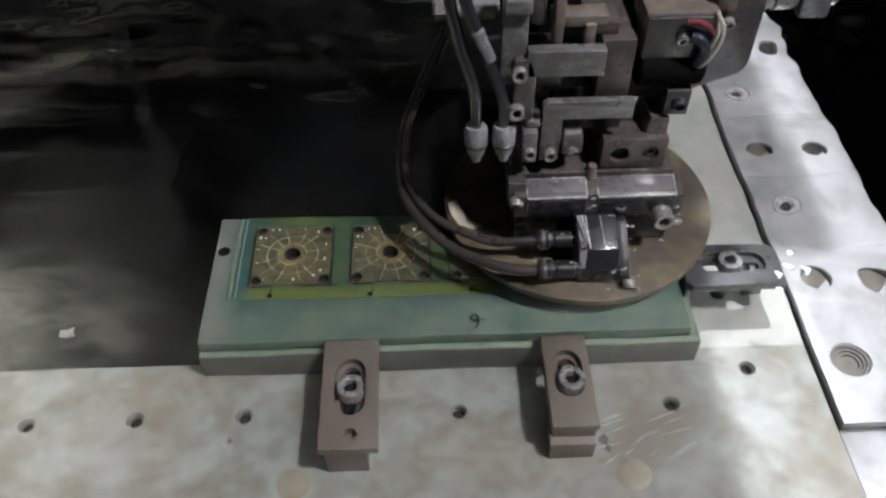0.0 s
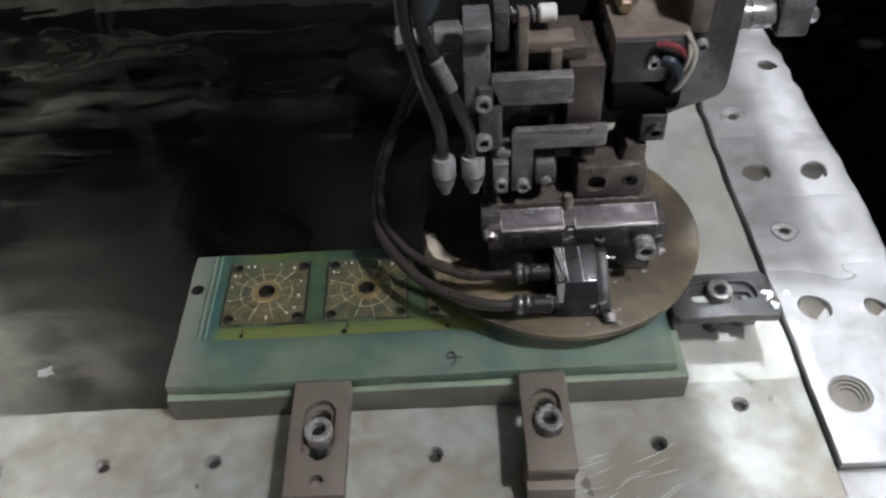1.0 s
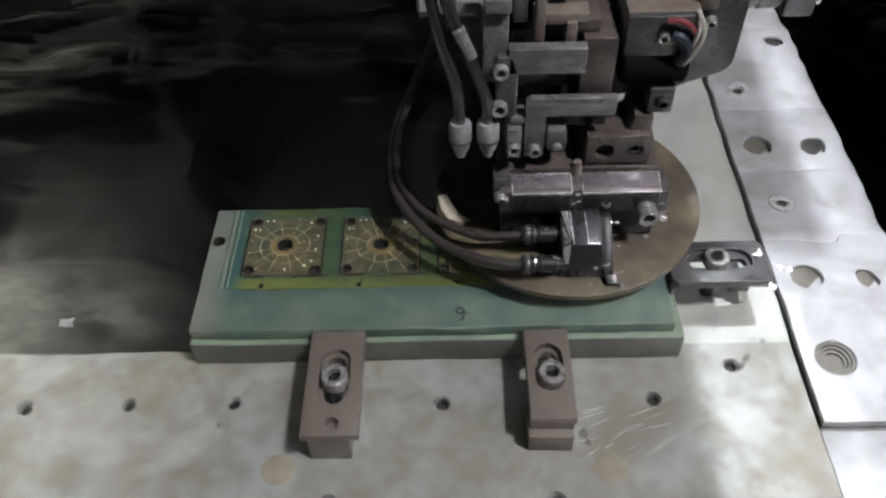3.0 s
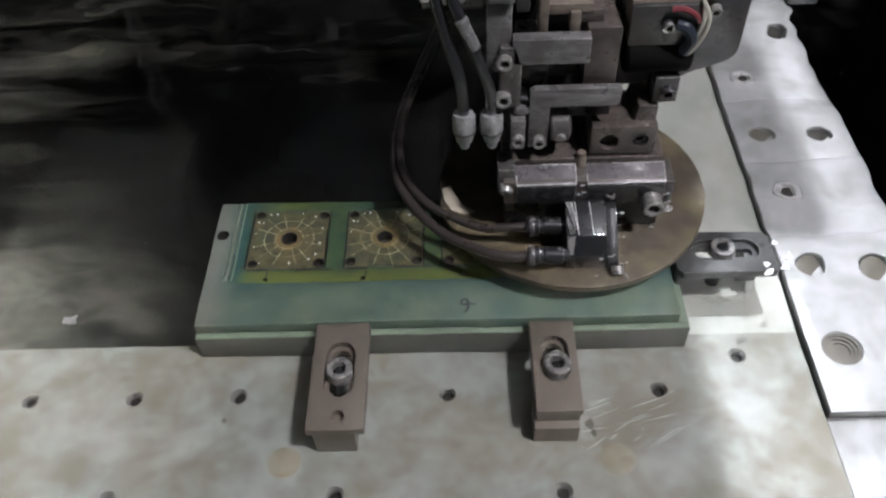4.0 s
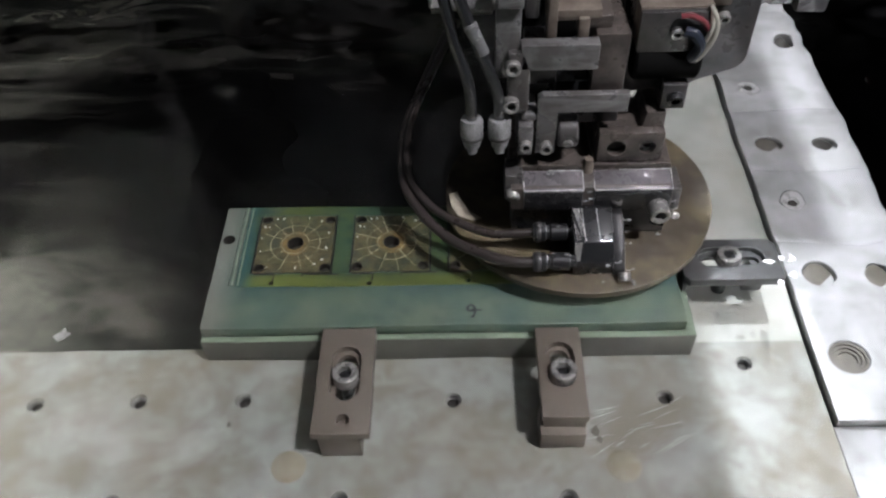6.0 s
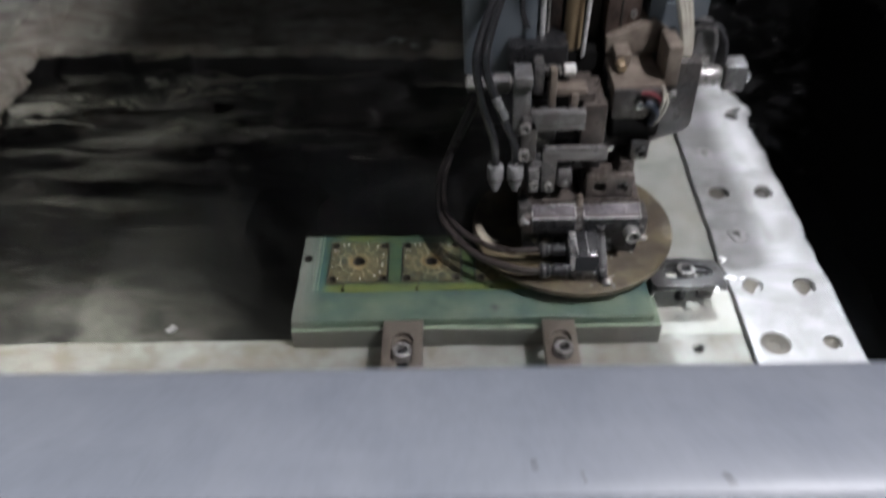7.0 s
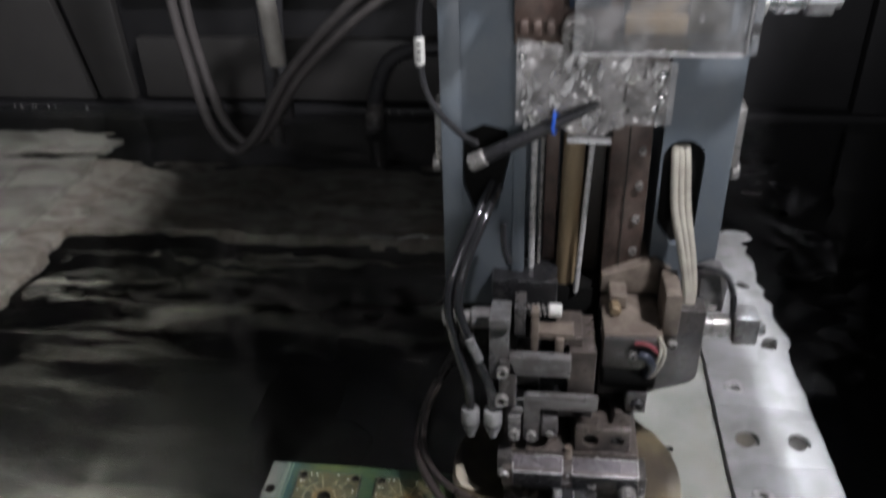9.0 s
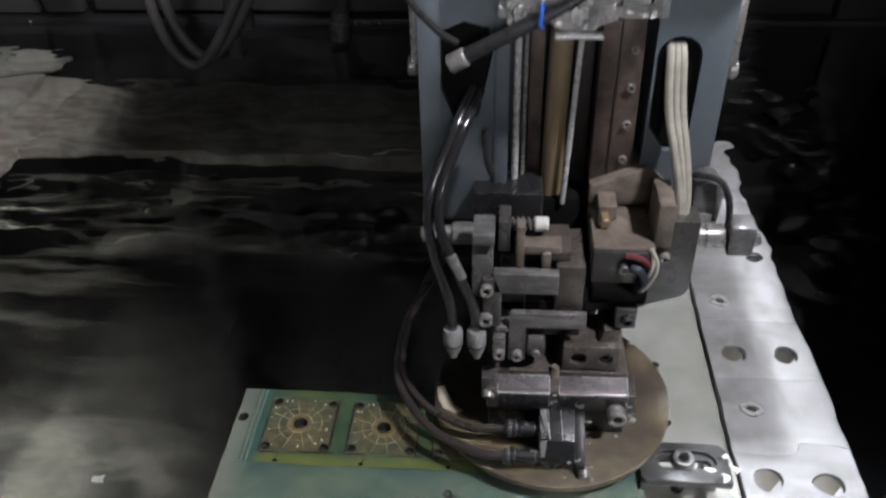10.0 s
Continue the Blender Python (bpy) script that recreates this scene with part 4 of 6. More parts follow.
            part("corner_bore", lathe((x, y, 0.0193), (x, y, 0.0226), [(0, 0.0028), (1, 0.0028), (1, 0.0025), (0.1, 0.0024)], 16), "hole", core)
        if n < 2:
            rng = random.Random(11 + n)
            spots = ((-0.62, 0.93), (-0.45, 0.94), (0.30, 0.96), (0.66, 0.84), (-0.93, 0.62), (-0.80, 0.60), (-0.97, 0.2), (-0.95, -0.28), (0.80, -0.62), (0.62, -0.78), (-0.72, -0.86), (0.9, 0.35), (0.1, -0.9), (0.88, -0.2))[:14 if n == 0 else 7]
            for px, py in spots:
                x, y, r = cx + px * 0.0185, cy + py * 0.0185, rng.uniform(0.0004, 0.0010)
                a0 = rng.uniform(0, 6)
                ring = [(x + r * rng.uniform(0.4, 1.2) * math.cos(a0 + q * 1.25), y + r * rng.uniform(0.4, 1.2) * math.sin(a0 + q * 1.25)) for q in range(5)]
                part("glinting_chip", prism(ring, z + 0.0001, z + rng.uniform(0.0005, 0.0012), "z", 0), "chip", core, "small bright metal chip")
        # relief slits at the front corners
        for pts in (((-0.0188, -0.0206), (-0.0085, -0.0206), (-0.0085, -0.0252)), ((0.0060, -0.0226), (0.0060, -0.0206), (0.0240, -0.0206))):
            part("relief_slit", tube([(cx + x, cy + y, z + 0.0001) for x, y in pts], 0.0005, 5, 1, flat=0.6), "ink", core, "dark relief slit")
        part("side_slit", tube([(cx + 0.0203, cy + 0.0203 * q, z + 0.0001) for q in (-0.98, 0, 0.98)], 0.0005, 5, 1, flat=0.6), "ink", core)
        part("side_slit", tube([(cx - 0.0203, cy + 0.0203 * q, z + 0.0001) for q in (-0.98, 0, 0.98)], 0.0005, 5, 1, flat=0.6), "ink", core)
    for x in (-0.1098, -0.1070):
        part("groove_rim", box(x - 0.0004, x + 0.0004, 0.0530, 0.1070, 0.0224, 0.0230, 0.0001), "plate_ledge", wp, "pale line beside the groove")
    # hand-drawn figure nine
    g = [(0.0115, 0.0372), (0.0098, 0.0390), (0.0080, 0.0380), (0.0078, 0.0360), (0.0095, 0.0352), (0.0112, 0.0366), (0.0112, 0.0335), (0.0096, 0.0308)]
    part("hand_written_nine", tube([(x, y, 0.0227) for x, y in g], 0.00056, 6, 6, flat=0.6), "ink", wp, "hand-written black figure 9")
    part("pen_tail", tube([(0.0100, 0.0350, 0.0226), (0.0125, 0.0357, 0.0226), (0.0148, 0.0355, 0.0226)], 0.00046, 6, 4, flat=0.6), "ink", wp)
    return wp


workpiece()


# ---- clamps ----
def slotted_clamp(name, label, x0, x1, y0, y1, z0, z1, slot, screw, material, heel, hole=None, axis="y", corner=0.0, group="clamps on the workpiece"):
    cl = thing(name, label, "clamp", group)
    c = corner
    body = part("bar", prism([(x0 + c, y0), (x1 - c * 0.3, y0), (x1, y0 + c * 0.3), (x1, y1 - c), (x1 - c, y1), (x0 + c * 0.4, y1), (x0, y1 - c * 0.6), (x0, y0 + c)] if c else
                             [(x0, y0), (x1, y0), (x1, y1), (x0, y1)], z0, z1, "z", 0.0006), material, cl)
    cx, cy, w, l = slot
    deep = min(0.0045, (z1 - z0) * 0.45)
    cut = prism(oblong(cx, cy, w, l, axis), z0 + deep, z1 + 0.004, "z", 0)
    prism(oblong(cx, cy, w * (0.66 if axis == "y" else 0.40), l - w * 0.34, axis), z0 - 0.004, z0 + deep + 0.001, "z", 0, cut)
    if hole:
        lathe((hole[0], hole[1], z0 - 0.002), (hole[0], hole[1], z1 + 0.003), [(0, hole[2]), (1, hole[2])], 18, cut)
    if axis == "y":
        # the heel end is thinner underneath
        box(x0 - 0.01, x1 + 0.01, y0 - 0.01, y0 + 0.0135, z0 - 0.002, z0 + 0.0024, 0, cut)
    carve(body, cut)
    sx, sy, sz, r = screw
    part("shank", rod((sx, sy, -0.010), (sx, sy, z0 + 0.006), r * 0.6, 14), "black", cl)
    cap_screw("cap_screw", cl, (sx, sy, z0 + deep + 0.0003), (sx, sy, sz), r, "screw", "grey socket cap screw")
    if axis == "x":
        part("washer", lathe((sx, sy, z0 + deep + 0.0001), (sx, sy, z0 + deep + 0.0008), [(0, r * 1.12), (1, r * 1.12)], 22), "darksteel", cl)
    for hx0, hx1, hy0, hy1, hz in heel:
        part("heel_block", box(hx0, hx1, hy0, hy1, 0.0002, hz, 0.0005), material, cl)
    return cl


slotted_clamp("strap_clamp", "long brown steel strap clamp with slot and cap screw", -0.0615, -0.0358, -0.0305, 0.0262, 0.0162, 0.0226,
              (-0.0485, 0.0005, 0.0138, 0.0300), (-0.0484, -0.0005, 0.0256, 0.0062), "brownsteel", [(-0.0595, -0.0408, -0.0290, -0.0180, 0.0184)], (-0.0478, -0.0238, 0.0029))
slotted_clamp("strap_clamp", "short brown steel strap clamp on stacked heel blocks", 0.0393, 0.0600, -0.0232, 0.0250, 0.0162, 0.0226,
              (0.0497, 0.0040, 0.0132, 0.0250), (0.0503, -0.0005, 0.0262, 0.0062), "brownsteel", [(0.0388, 0.0590, -0.0262, -0.0115, 0.0125), (0.0402, 0.0592, -0.0222, -0.0115, 0.0184)])
slotted_clamp("side_clamp", "dark wet steel side clamp holding the plate's end", 0.1140, 0.1630, 0.0490, 0.0760, 0.0212, 0.0262,
              (0.1395, 0.0635, 0.0140, 0.0330), (0.1385, 0.0645, 0.0280, 0.0060), "clampdark", [(0.1500, 0.1600, 0.0630, 0.0740, 0.0211)], None, "x", 0.003)
side = bpy.data.objects["side_clamp"]
part("bore", lathe((0.1580, 0.0660, 0.0255), (0.1580, 0.0660, 0.0264), [(0, 0.0017), (1, 0.0017)], 14), "hole", side)
# white piece paints the light seen inside the slot
part("lit_slot_patch", prism([(0.1262, 0.0580), (0.1290, 0.0572), (0.1298, 0.0600), (0.1272, 0.0628), (0.1256, 0.0610)], 0.0196, 0.0212, "z", 0.0003), "chip", side, "white piece painted as light inside the slot")
part("toe_pad", box(0.1142, 0.1162, 0.0500, 0.0730, 0.0163, 0.0211, 0.0003), "clampdark", bpy.data.objects["side_clamp"])


# ---- the machine head ----
def flat_arc(cx, cz, r, a0, a1, n=8):
    return [(cx + r * math.cos(math.radians(a0 + (a1 - a0) * k / n)), cz + r * math.sin(math.radians(a0 + (a1 - a0) * k / n))) for k in range(n + 1)]


def splash_disc():
    d = thing("splash_disc", "round brown-stained splash disc under the wire head, wet", "disc")
    body = part("plate", lathe((0.066, 0.102, 0.0320), (0.066, 0.102, 0.0365), [(0, 0.0670), (0.15, 0.0684), (0.85, 0.0684), (1, 0.0670)], 72), "disc", d)
    cut = lathe((0.1180, 0.1460, 0.02), (0.1180, 0.1460, 0.05), [(0, 0.0022), (1, 0.0022)], 14)
    carve(body, cut)
    # pale patch paints the light that falls on the disc's left side
    part("lit_patch", prism([(-0.0010, 0.1010), (0.0035, 0.1030), (0.0060, 0.0960), (0.0100, 0.0880), (0.0160, 0.0835), (0.0110, 0.0820), (0.0040, 0.0850), (0.0005, 0.0920)], 0.0365, 0.0368, "z", 0), "lit_tan", d, "pale tan patch painted as light")
    return d


splash_disc()


def wire_head():
    h = thing("wire_guide_unit", "wet brown-grey wire guide unit of steel blocks and brackets", "wire guide")
    # lower guide body
    part("guide_base", box(0.0300, 0.1050, 0.0720, 0.1250, 0.0365, 0.0590, 0.001), "black", h)
    part("guide_slab", prism([(0.0690, 0.0590), (0.1200, 0.0590), (0.1200, 0.0750), (0.0800, 0.0750), (0.0795, 0.0738), (0.0702, 0.0715)], 0.0290, 0.1050, "x", 0.0005), "rust", h, "brown wet steel slab")
    for x0, x1 in ((0.0350, 0.0628), (0.0680, 0.1042)):
        part("jaw", prism([(0.0690, 0.0595), (0.0790, 0.0595), (0.0790, 0.0745), (0.0690, 0.0709)], x0, x1, "x", 0.0002), "lilac", h, "ground steel jaw with bright edges")
        for p, q, r in (((x0, 0.0690, 0.0709), (x1, 0.0690, 0.0709), 0.0004), ((x0, 0.0690, 0.0709), (x0, 0.0740, 0.0727), 0.00022), ((x1, 0.0690, 0.0709), (x1, 0.0790, 0.0745), 0.0003), ((x0 + 0.012, 0.0790, 0.0745), (x1, 0.0790, 0.0745), 0.0002)):
            part("bright_edge", rod(p, q, r, 6), "brightsteel", h, "rubbed bright edge")
        # black sheet paints the shade of the jaw's front face
        part("jaw_front_shade", box(x0 + 0.0003, x1 - 0.0003, 0.0683, 0.0692, 0.0592, 0.0702, 0.0002), "black", h, "black sheet painting shade on the jaw's wet front")
    part("rear_step", box(0.0325, 0.0640, 0.0795, 0.1180, 0.0750, 0.0775, 0.0005), "rust", h)
    part("rear_step", box(0.0675, 0.1040, 0.0795, 0.1180, 0.0750, 0.0775, 0.0005), "rust", h)
    part("wire_nozzle", lathe((0.0655, 0.0800, 0.0720), (0.0655, 0.0800, 0.0808), [(0, 0.0026), (0.6, 0.0026), (0.75, 0.0020), (1, 0.0020)], 16), "tan", h, "tan residue-covered wire nozzle")
    cap_screw("jaw_screw", h, (0.0985, 0.0690, 0.0605), (0.0988, 0.0608, 0.0605), 0.0050, "screw", "grey socket cap screw")
    part("side_lug", box(0.0262, 0.0345, 0.0730, 0.0860, 0.0620, 0.0770, 0.0006), "darksteel", h)
    cap_screw("lug_screw", h, (0.0300, 0.0730, 0.0680), (0.0300, 0.0690, 0.0660), 0.0033, "screw")
    part("side_lug", box(0.1045, 0.1090, 0.0700, 0.0860, 0.0560, 0.0700, 0.0008), "darksteel", h)
    part("grub_screw", rod((0.1060, 0.0690, 0.0545), (0.1095, 0.0675, 0.0535), 0.0018, 12), "screw", h)
    # valve block with its two hose fittings
    vb = part("valve_block", prism([(0.0440, 0.0375), (0.0720, 0.0375), (0.0720, 0.0600), (0.0660, 0.0625), (0.0500, 0.0560), (0.0440, 0.0480)], 0.0575, 0.0765, "x", 0.0008), "black", h, "black wet valve block with facets")
    part("valve_cheek", prism([(0.0425, 0.0375), (0.0720, 0.0375), (0.0720, 0.0575), (0.0650, 0.0592), (0.0500, 0.0505), (0.0430, 0.0440)], 0.0767, 0.0822, "x", 0.0014), "blacksteel", h, "black stepped cheek")
    # rubbed wedges and ridges on the sloping faces
    def slope(x, y):
        return (x, y, 0.0560 + (y - 0.050) * 0.406 + 0.0001) if y >= 0.050 else (x, y, 0.0480 + (y - 0.044) * 1.333 + 0.0001)
    part("worn_facet", shard([slope(0.0580, 0.0655), slope(0.0606, 0.0655), slope(0.0618, 0.0520)]), "greysteel", vb, "pale worn wedge")
    part("worn_facet", shard([slope(0.0579, 0.0600), slope(0.0612, 0.0510), slope(0.0590, 0.0505)]), "darksteel", vb)
    part("worn_facet", shard([slope(0.0580, 0.0498), slope(0.0615, 0.0498), slope(0.0605, 0.0446), slope(0.0582, 0.0446)]), "screw", vb, "pale worn wedge")
    for x0, x1, y0, y1 in ((0.0622, 0.0632, 0.0655, 0.0502), (0.0608, 0.0630, 0.0655, 0.0520), (0.0690, 0.0700, 0.0655, 0.0505)):
        part("worn_ridge", rod(slope(x0, y0), slope(x1, y1), 0.00022, 6), "brightsteel", vb, "thin rubbed ridge")
    part("bleed_hole", lathe((0.0790, 0.0690, 0.0630), (0.0790, 0.0685, 0.0650), [(0, 0.0026), (0.8, 0.0026), (1, 0.0022), (1, 0.0015), (0.3, 0.0012)], 14), "darksteel", vb)
    cap_screw("block_screw", vb, (0.0815, 0.0430, 0.0410), (0.0815, 0.0388, 0.0390), 0.0030, "screw")
    part("block_foot", box(0.0580, 0.0815, 0.0450, 0.0720, 0.0366, 0.0400, 0.0008), "black", vb)
    for y, z, x0, x1 in ((0.0605, 0.0520, 0.0395, 0.0585), (0.0445, 0.0490, 0.0385, 0.0585)):
        f = part("hose_fitting", lathe((x1, y, z), (x0, y, z), [(0, 0.0030), (0.15, 0.0030), (0.16, 0.0042), (0.55, 0.0042), (0.6, 0.0034), (0.68, 0.0034), (0.7, 0.0046), (0.95, 0.0046), (1, 0.0040)], 18), "black", h, "black push-in hose fitting")
        part("lock_ring", lathe((x0 + 0.0035, y, z), (x0 + 0.0015, y, z), [(0, 0.0048), (0.2, 0.0050), (0.8, 0.0050), (1, 0.0048)], 18), "darksteel", f)
    # clamp plate above the jaws
    part("clamp_block", prism([(0.0690, 0.0780), (0.0985, 0.0780), (0.0985, 0.1030), (0.0900, 0.1030), (0.0885, 0.0945), (0.0690, 0.0945)], 0.0850, 0.1080, "y", 0.0006), "rust", h, "brown bored steel block")
    cp = part("clamp_plate", box(0.0690, 0.0990, 0.0805, 0.0862, 0.0785, 0.0950, 0.0007), "rust", h, "brown bored plate")
    cut = lathe((0.0775, 0.0780, 0.0862), (0.0775, 0.0850, 0.0862), [(0, 0.0044), (1, 0.0044)], 22)
    lathe((0.0918, 0.0780, 0.0866), (0.0918, 0.0840, 0.0866), [(0, 0.0038), (1, 0.0038)], 22, cut)
    carve(cp, cut)
    part("bore_floor", rod((0.0775, 0.0842, 0.0862), (0.0775, 0.0849, 0.0862), 0.0043, 20), "hole", h)
    cap_screw("plate_screw", h, (0.0918, 0.0842, 0.0866), (0.0918, 0.0818, 0.0866), 0.0032, "black")
    # small screw blocks on the left
    part("hinge_block", box(0.0315, 0.0385, 0.0770, 0.0960, 0.0860, 0.1030, 0.0012), "greysteel", h)
    part("hinge_cap", box(0.0328, 0.0400, 0.0800, 0.0960, 0.1032, 0.1075, 0.0014), "greysteel", h)
    cap_screw("hinge_screw", h, (0.0350, 0.0785, 0.0925), (0.0350, 0.0740, 0.0925), 0.0029, "screw")
    part("roller", rod((0.0500, 0.0850, 0.0940), (0.0590, 0.0850, 0.0940), 0.0075, 22), "darksteel", h, "dark stained roller")
    part("roller_hub", rod((0.0545, 0.0765, 0.0920), (0.0545, 0.0800, 0.0925), 0.0025, 12), "screw", h)
    # bent bracket
    part("bracket", prism([(0.0400, 0.0850), (0.0490, 0.0850), (0.0490, 0.1080), (0.0795, 0.1080), (0.0795, 0.1175), (0.0420, 0.1175), (0.0400, 0.1160)], 0.0800, 0.0835, "y", 0.0002), "greysteel", h, "bent grey steel bracket")
    cap_screw("bracket_screw", h, (0.0447, 0.0800, 0.0895), (0.0447, 0.0760, 0.0895), 0.0029, "screw")
    part("backing_block", box(0.0480, 0.0780, 0.0900, 0.1200, 0.0940, 0.1180, 0.001), "black", h)
    # upright lever, its arm and the cross bar
    part("lever", box(0.0208, 0.0312, 0.0830, 0.0890, 0.1250, 0.1640, 0.0007), "greysteel", h, "grey flat steel lever")
    part("lever_head", box(0.0212, 0.0318, 0.0800, 0.0980, 0.1600, 0.1665, 0.0007), "greysteel", h)
    part("arm", prism([(0.0262, 0.1080), (0.0350, 0.1080), (0.0358, 0.1095), (0.0358, 0.1330), (0.0335, 0.1395), (0.0262, 0.1395)], 0.0800, 0.0860, "y", 0.001), "darksteel", h, "dark screwed arm")
    cap_screw("arm_screw", h, (0.0282, 0.0805, 0.1330), (0.0282, 0.0765, 0.1335), 0.0034, "screw", "grey socket cap screw")
    cap_screw("arm_screw", h, (0.0280, 0.0805, 0.1140), (0.0280, 0.0760, 0.1143), 0.0036, "screw", "grey socket cap screw")
    part("cross_bar", box(0.0315, 0.0640, 0.0800, 0.0860, 0.1305, 0.1430, 0.0006), "greysteel", h, "brushed grey cross bar")
    part("bar_web", box(0.0350, 0.0480, 0.0880, 0.1150, 0.1180, 0.1300, 0.0008), "darksteel", h)
    part("middle_block", box(0.0630, 0.0775, 0.0860, 0.1200, 0.1040, 0.1440, 0.0009), "rust", h, "brown stained middle block")
    part("middle_cap", box(0.0560, 0.0700, 0.0900, 0.1150, 0.1440, 0.1500, 0.0009), "rust", h)
    # yoke, spring and pin over the bar
    part("yoke", box(0.0425, 0.0465, 0.0880, 0.0960, 0.1400, 0.1660, 0.0006), "tan", h, "tan yoke cheek")
    part("yoke", box(0.0555, 0.0600, 0.0880, 0.0960, 0.1400, 0.1500, 0.0006), "tan", h, "tan yoke cheek")
    part("yoke_bridge", box(0.0420, 0.0650, 0.0900, 0.1000, 0.1480, 0.1530, 0.0006), "tan", h)
    part("spring", tube([(0.0400 + 0.00034 * k, 0.1000 + 0.0031 * math.cos(k * 0.8), 0.1600 + 0.0031 * math.sin(k * 0.8)) for k in range(36)], 0.0006, 5, 1), "screw", h, "small steel coil spring")
    part("spring_pin", rod((0.0360, 0.1000, 0.1600), (0.0520, 0.1000, 0.1600), 0.0020, 10), "darksteel", h)
    part("white_stop", rod((0.0512, 0.1000, 0.1600), (0.0585, 0.1000, 0.1600), 0.0038, 18), "whiteplastic", h, "small white plastic stop")
    part("spring_block", box(0.0335, 0.0395, 0.0920, 0.1080, 0.1480, 0.1660, 0.0009), "darksteel", h)
    part("side_pin", lathe((-0.0070, 0.1080, 0.1475), (0.0215, 0.1080, 0.1475), [(0, 0.0026), (0.05, 0.0032), (0.35, 0.0032), (0.36, 0.0040), (0.98, 0.0040), (1, 0.0036)], 18), "screw", h, "grey turned side pin")
    part("pin_nut", lathe((-0.0060, 0.1080, 0.1475), (0.0000, 0.1080, 0.1475), [(0, 0.0050), (1, 0.0050)], 6), "screw", h)
    part("pin_collar", lathe((0.0090, 0.1080, 0.1475), (0.0205, 0.1080, 0.1475), [(0, 0.0050), (0.08, 0.0060), (0.92, 0.0060), (1, 0.0050)], 20), "greysteel", h, "grey turned collar")
    # added black block keeps the gaps behind the guide dark
    part("gap_block", box(0.0300, 0.0840, 0.1300, 0.2000, 0.1000, 0.1555, 0.0015), "deep", h, "added black block darkening the gaps behind the guide")
    # solenoid block on the right, wires and dark housing behind
    part("solenoid", box(0.0805, 0.1110, 0.0900, 0.1300, 0.1340, 0.1535, 0.0010), "tan", h, "tan dusted solenoid block")
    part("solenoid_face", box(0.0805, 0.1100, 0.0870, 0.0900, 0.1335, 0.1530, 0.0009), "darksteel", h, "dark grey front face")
    part("solenoid_cap", box(0.0840, 0.0935, 0.1120, 0.1300, 0.1545, 0.1630, 0.0010), "tan", h)
    part("brass_nut", rod((0.0870, 0.1050, 0.1570), (0.0870, 0.1140, 0.1570), 0.0033, 6), "brass", h)
    # matte black cylinder stands in for the shaded void under the block
    part("void_filler", rod((0.0810, 0.0945, 0.1270), (0.1090, 0.0945, 0.1270), 0.0100, 26), "deep", h, "black cylinder standing in for the void under the block")
    cap_screw("face_screw", h, (0.0960, 0.0875, 0.1440), (0.0960, 0.0845, 0.1430), 0.0026, "chrome")
    part("side_cheek", box(0.1105, 0.1190, 0.0950, 0.1200, 0.1500, 0.1760, 0.0010), "tan", h, "tan dusted cheek plate")
    cap_screw("cheek_screw", h, (0.1165, 0.0950, 0.1460), (0.1165, 0.0920, 0.1450), 0.0026, "screw")
    part("dark_housing", prism([(0.0800, 0.1040), (0.1090, 0.1075), (0.1150, 0.1105)] + flat_arc(0.1245, 0.1230, 0.0085, -60, 0, 5) + [(0.1330, 0.1640), (0.1135, 0.1640), (0.1135, 0.1500), (0.0800, 0.1500)], 0.0990, 0.1290, "y", 0.0010), "darksteel", h, "dark curved housing")
    part("ear", box(0.0950, 0.1060, 0.0860, 0.0990, 0.1040, 0.1175, 0.0010), "darksteel", h)
    cap_screw("ear_screw", h, (0.1010, 0.0865, 0.1110), (0.1010, 0.0835, 0.1098), 0.0037, "black")
    part("red_wire", tube([(0.0960, 0.0850, 0.1520), (0.1000, 0.0845, 0.1525), (0.1050, 0.0845, 0.1500), (0.1085, 0.0860, 0.1450)], 0.0013, 9, 5), "red", h, "red insulated wire")
    part("blue_wire", tube([(0.0990, 0.0850, 0.1450), (0.1030, 0.0835, 0.1440), (0.1060, 0.0840, 0.1380), (0.1040, 0.0860, 0.1310)], 0.0024, 9, 5), "bluewire", h, "dark blue wire bundle")
    part("pale_wire", tube([(0.1080, 0.0880, 0.1550), (0.1115, 0.0855, 0.1480), (0.1105, 0.0850, 0.1390), (0.1060, 0.0860, 0.1300), (0.1010, 0.0900, 0.1260)], 0.0012, 8, 5), "whitecable", h, "pale thin wire")
    part("pale_wire", tube([(0.1090, 0.0880, 0.1530), (0.1095, 0.0850, 0.1470), (0.1080, 0.0850, 0.1400), (0.1050, 0.0865, 0.1330)], 0.0010, 8, 5), "whitecable", h, "pale thin wire")
    # turned chrome cylinder on the right
    part("side_cylinder", lathe((0.1190, 0.1060, 0.1510), (0.1472, 0.1060, 0.1510), [(0, 0.0048), (0.3, 0.0048), (0.32, 0.0062), (0.55, 0.0062), (0.56, 0.0056), (0.64, 0.0056), (0.65, 0.0062), (0.92, 0.0062), (1, 0.0050)], 22), "screw", h, "bright turned cylinder")
    part("cylinder_end", box(0.1478, 0.1610, 0.0990, 0.1130, 0.1430, 0.1605, 0.0018), "greysteel", h, "grey end piece")
    part("end_nut", lathe((0.1610, 0.1050, 0.1500), (0.1650, 0.1050, 0.1500), [(0, 0.0036), (0.7, 0.0036), (1, 0.0024)], 6), "chrome", h)
    part("swing_bracket", prism([(0.1300, 0.1545), (0.1440, 0.1545), (0.1445, 0.1700), (0.1425, 0.1775), (0.1370, 0.1790), (0.1300, 0.1760)], 0.1120, 0.1280, "y", 0.0012), "greysteel", h, "pale grey swing bracket")
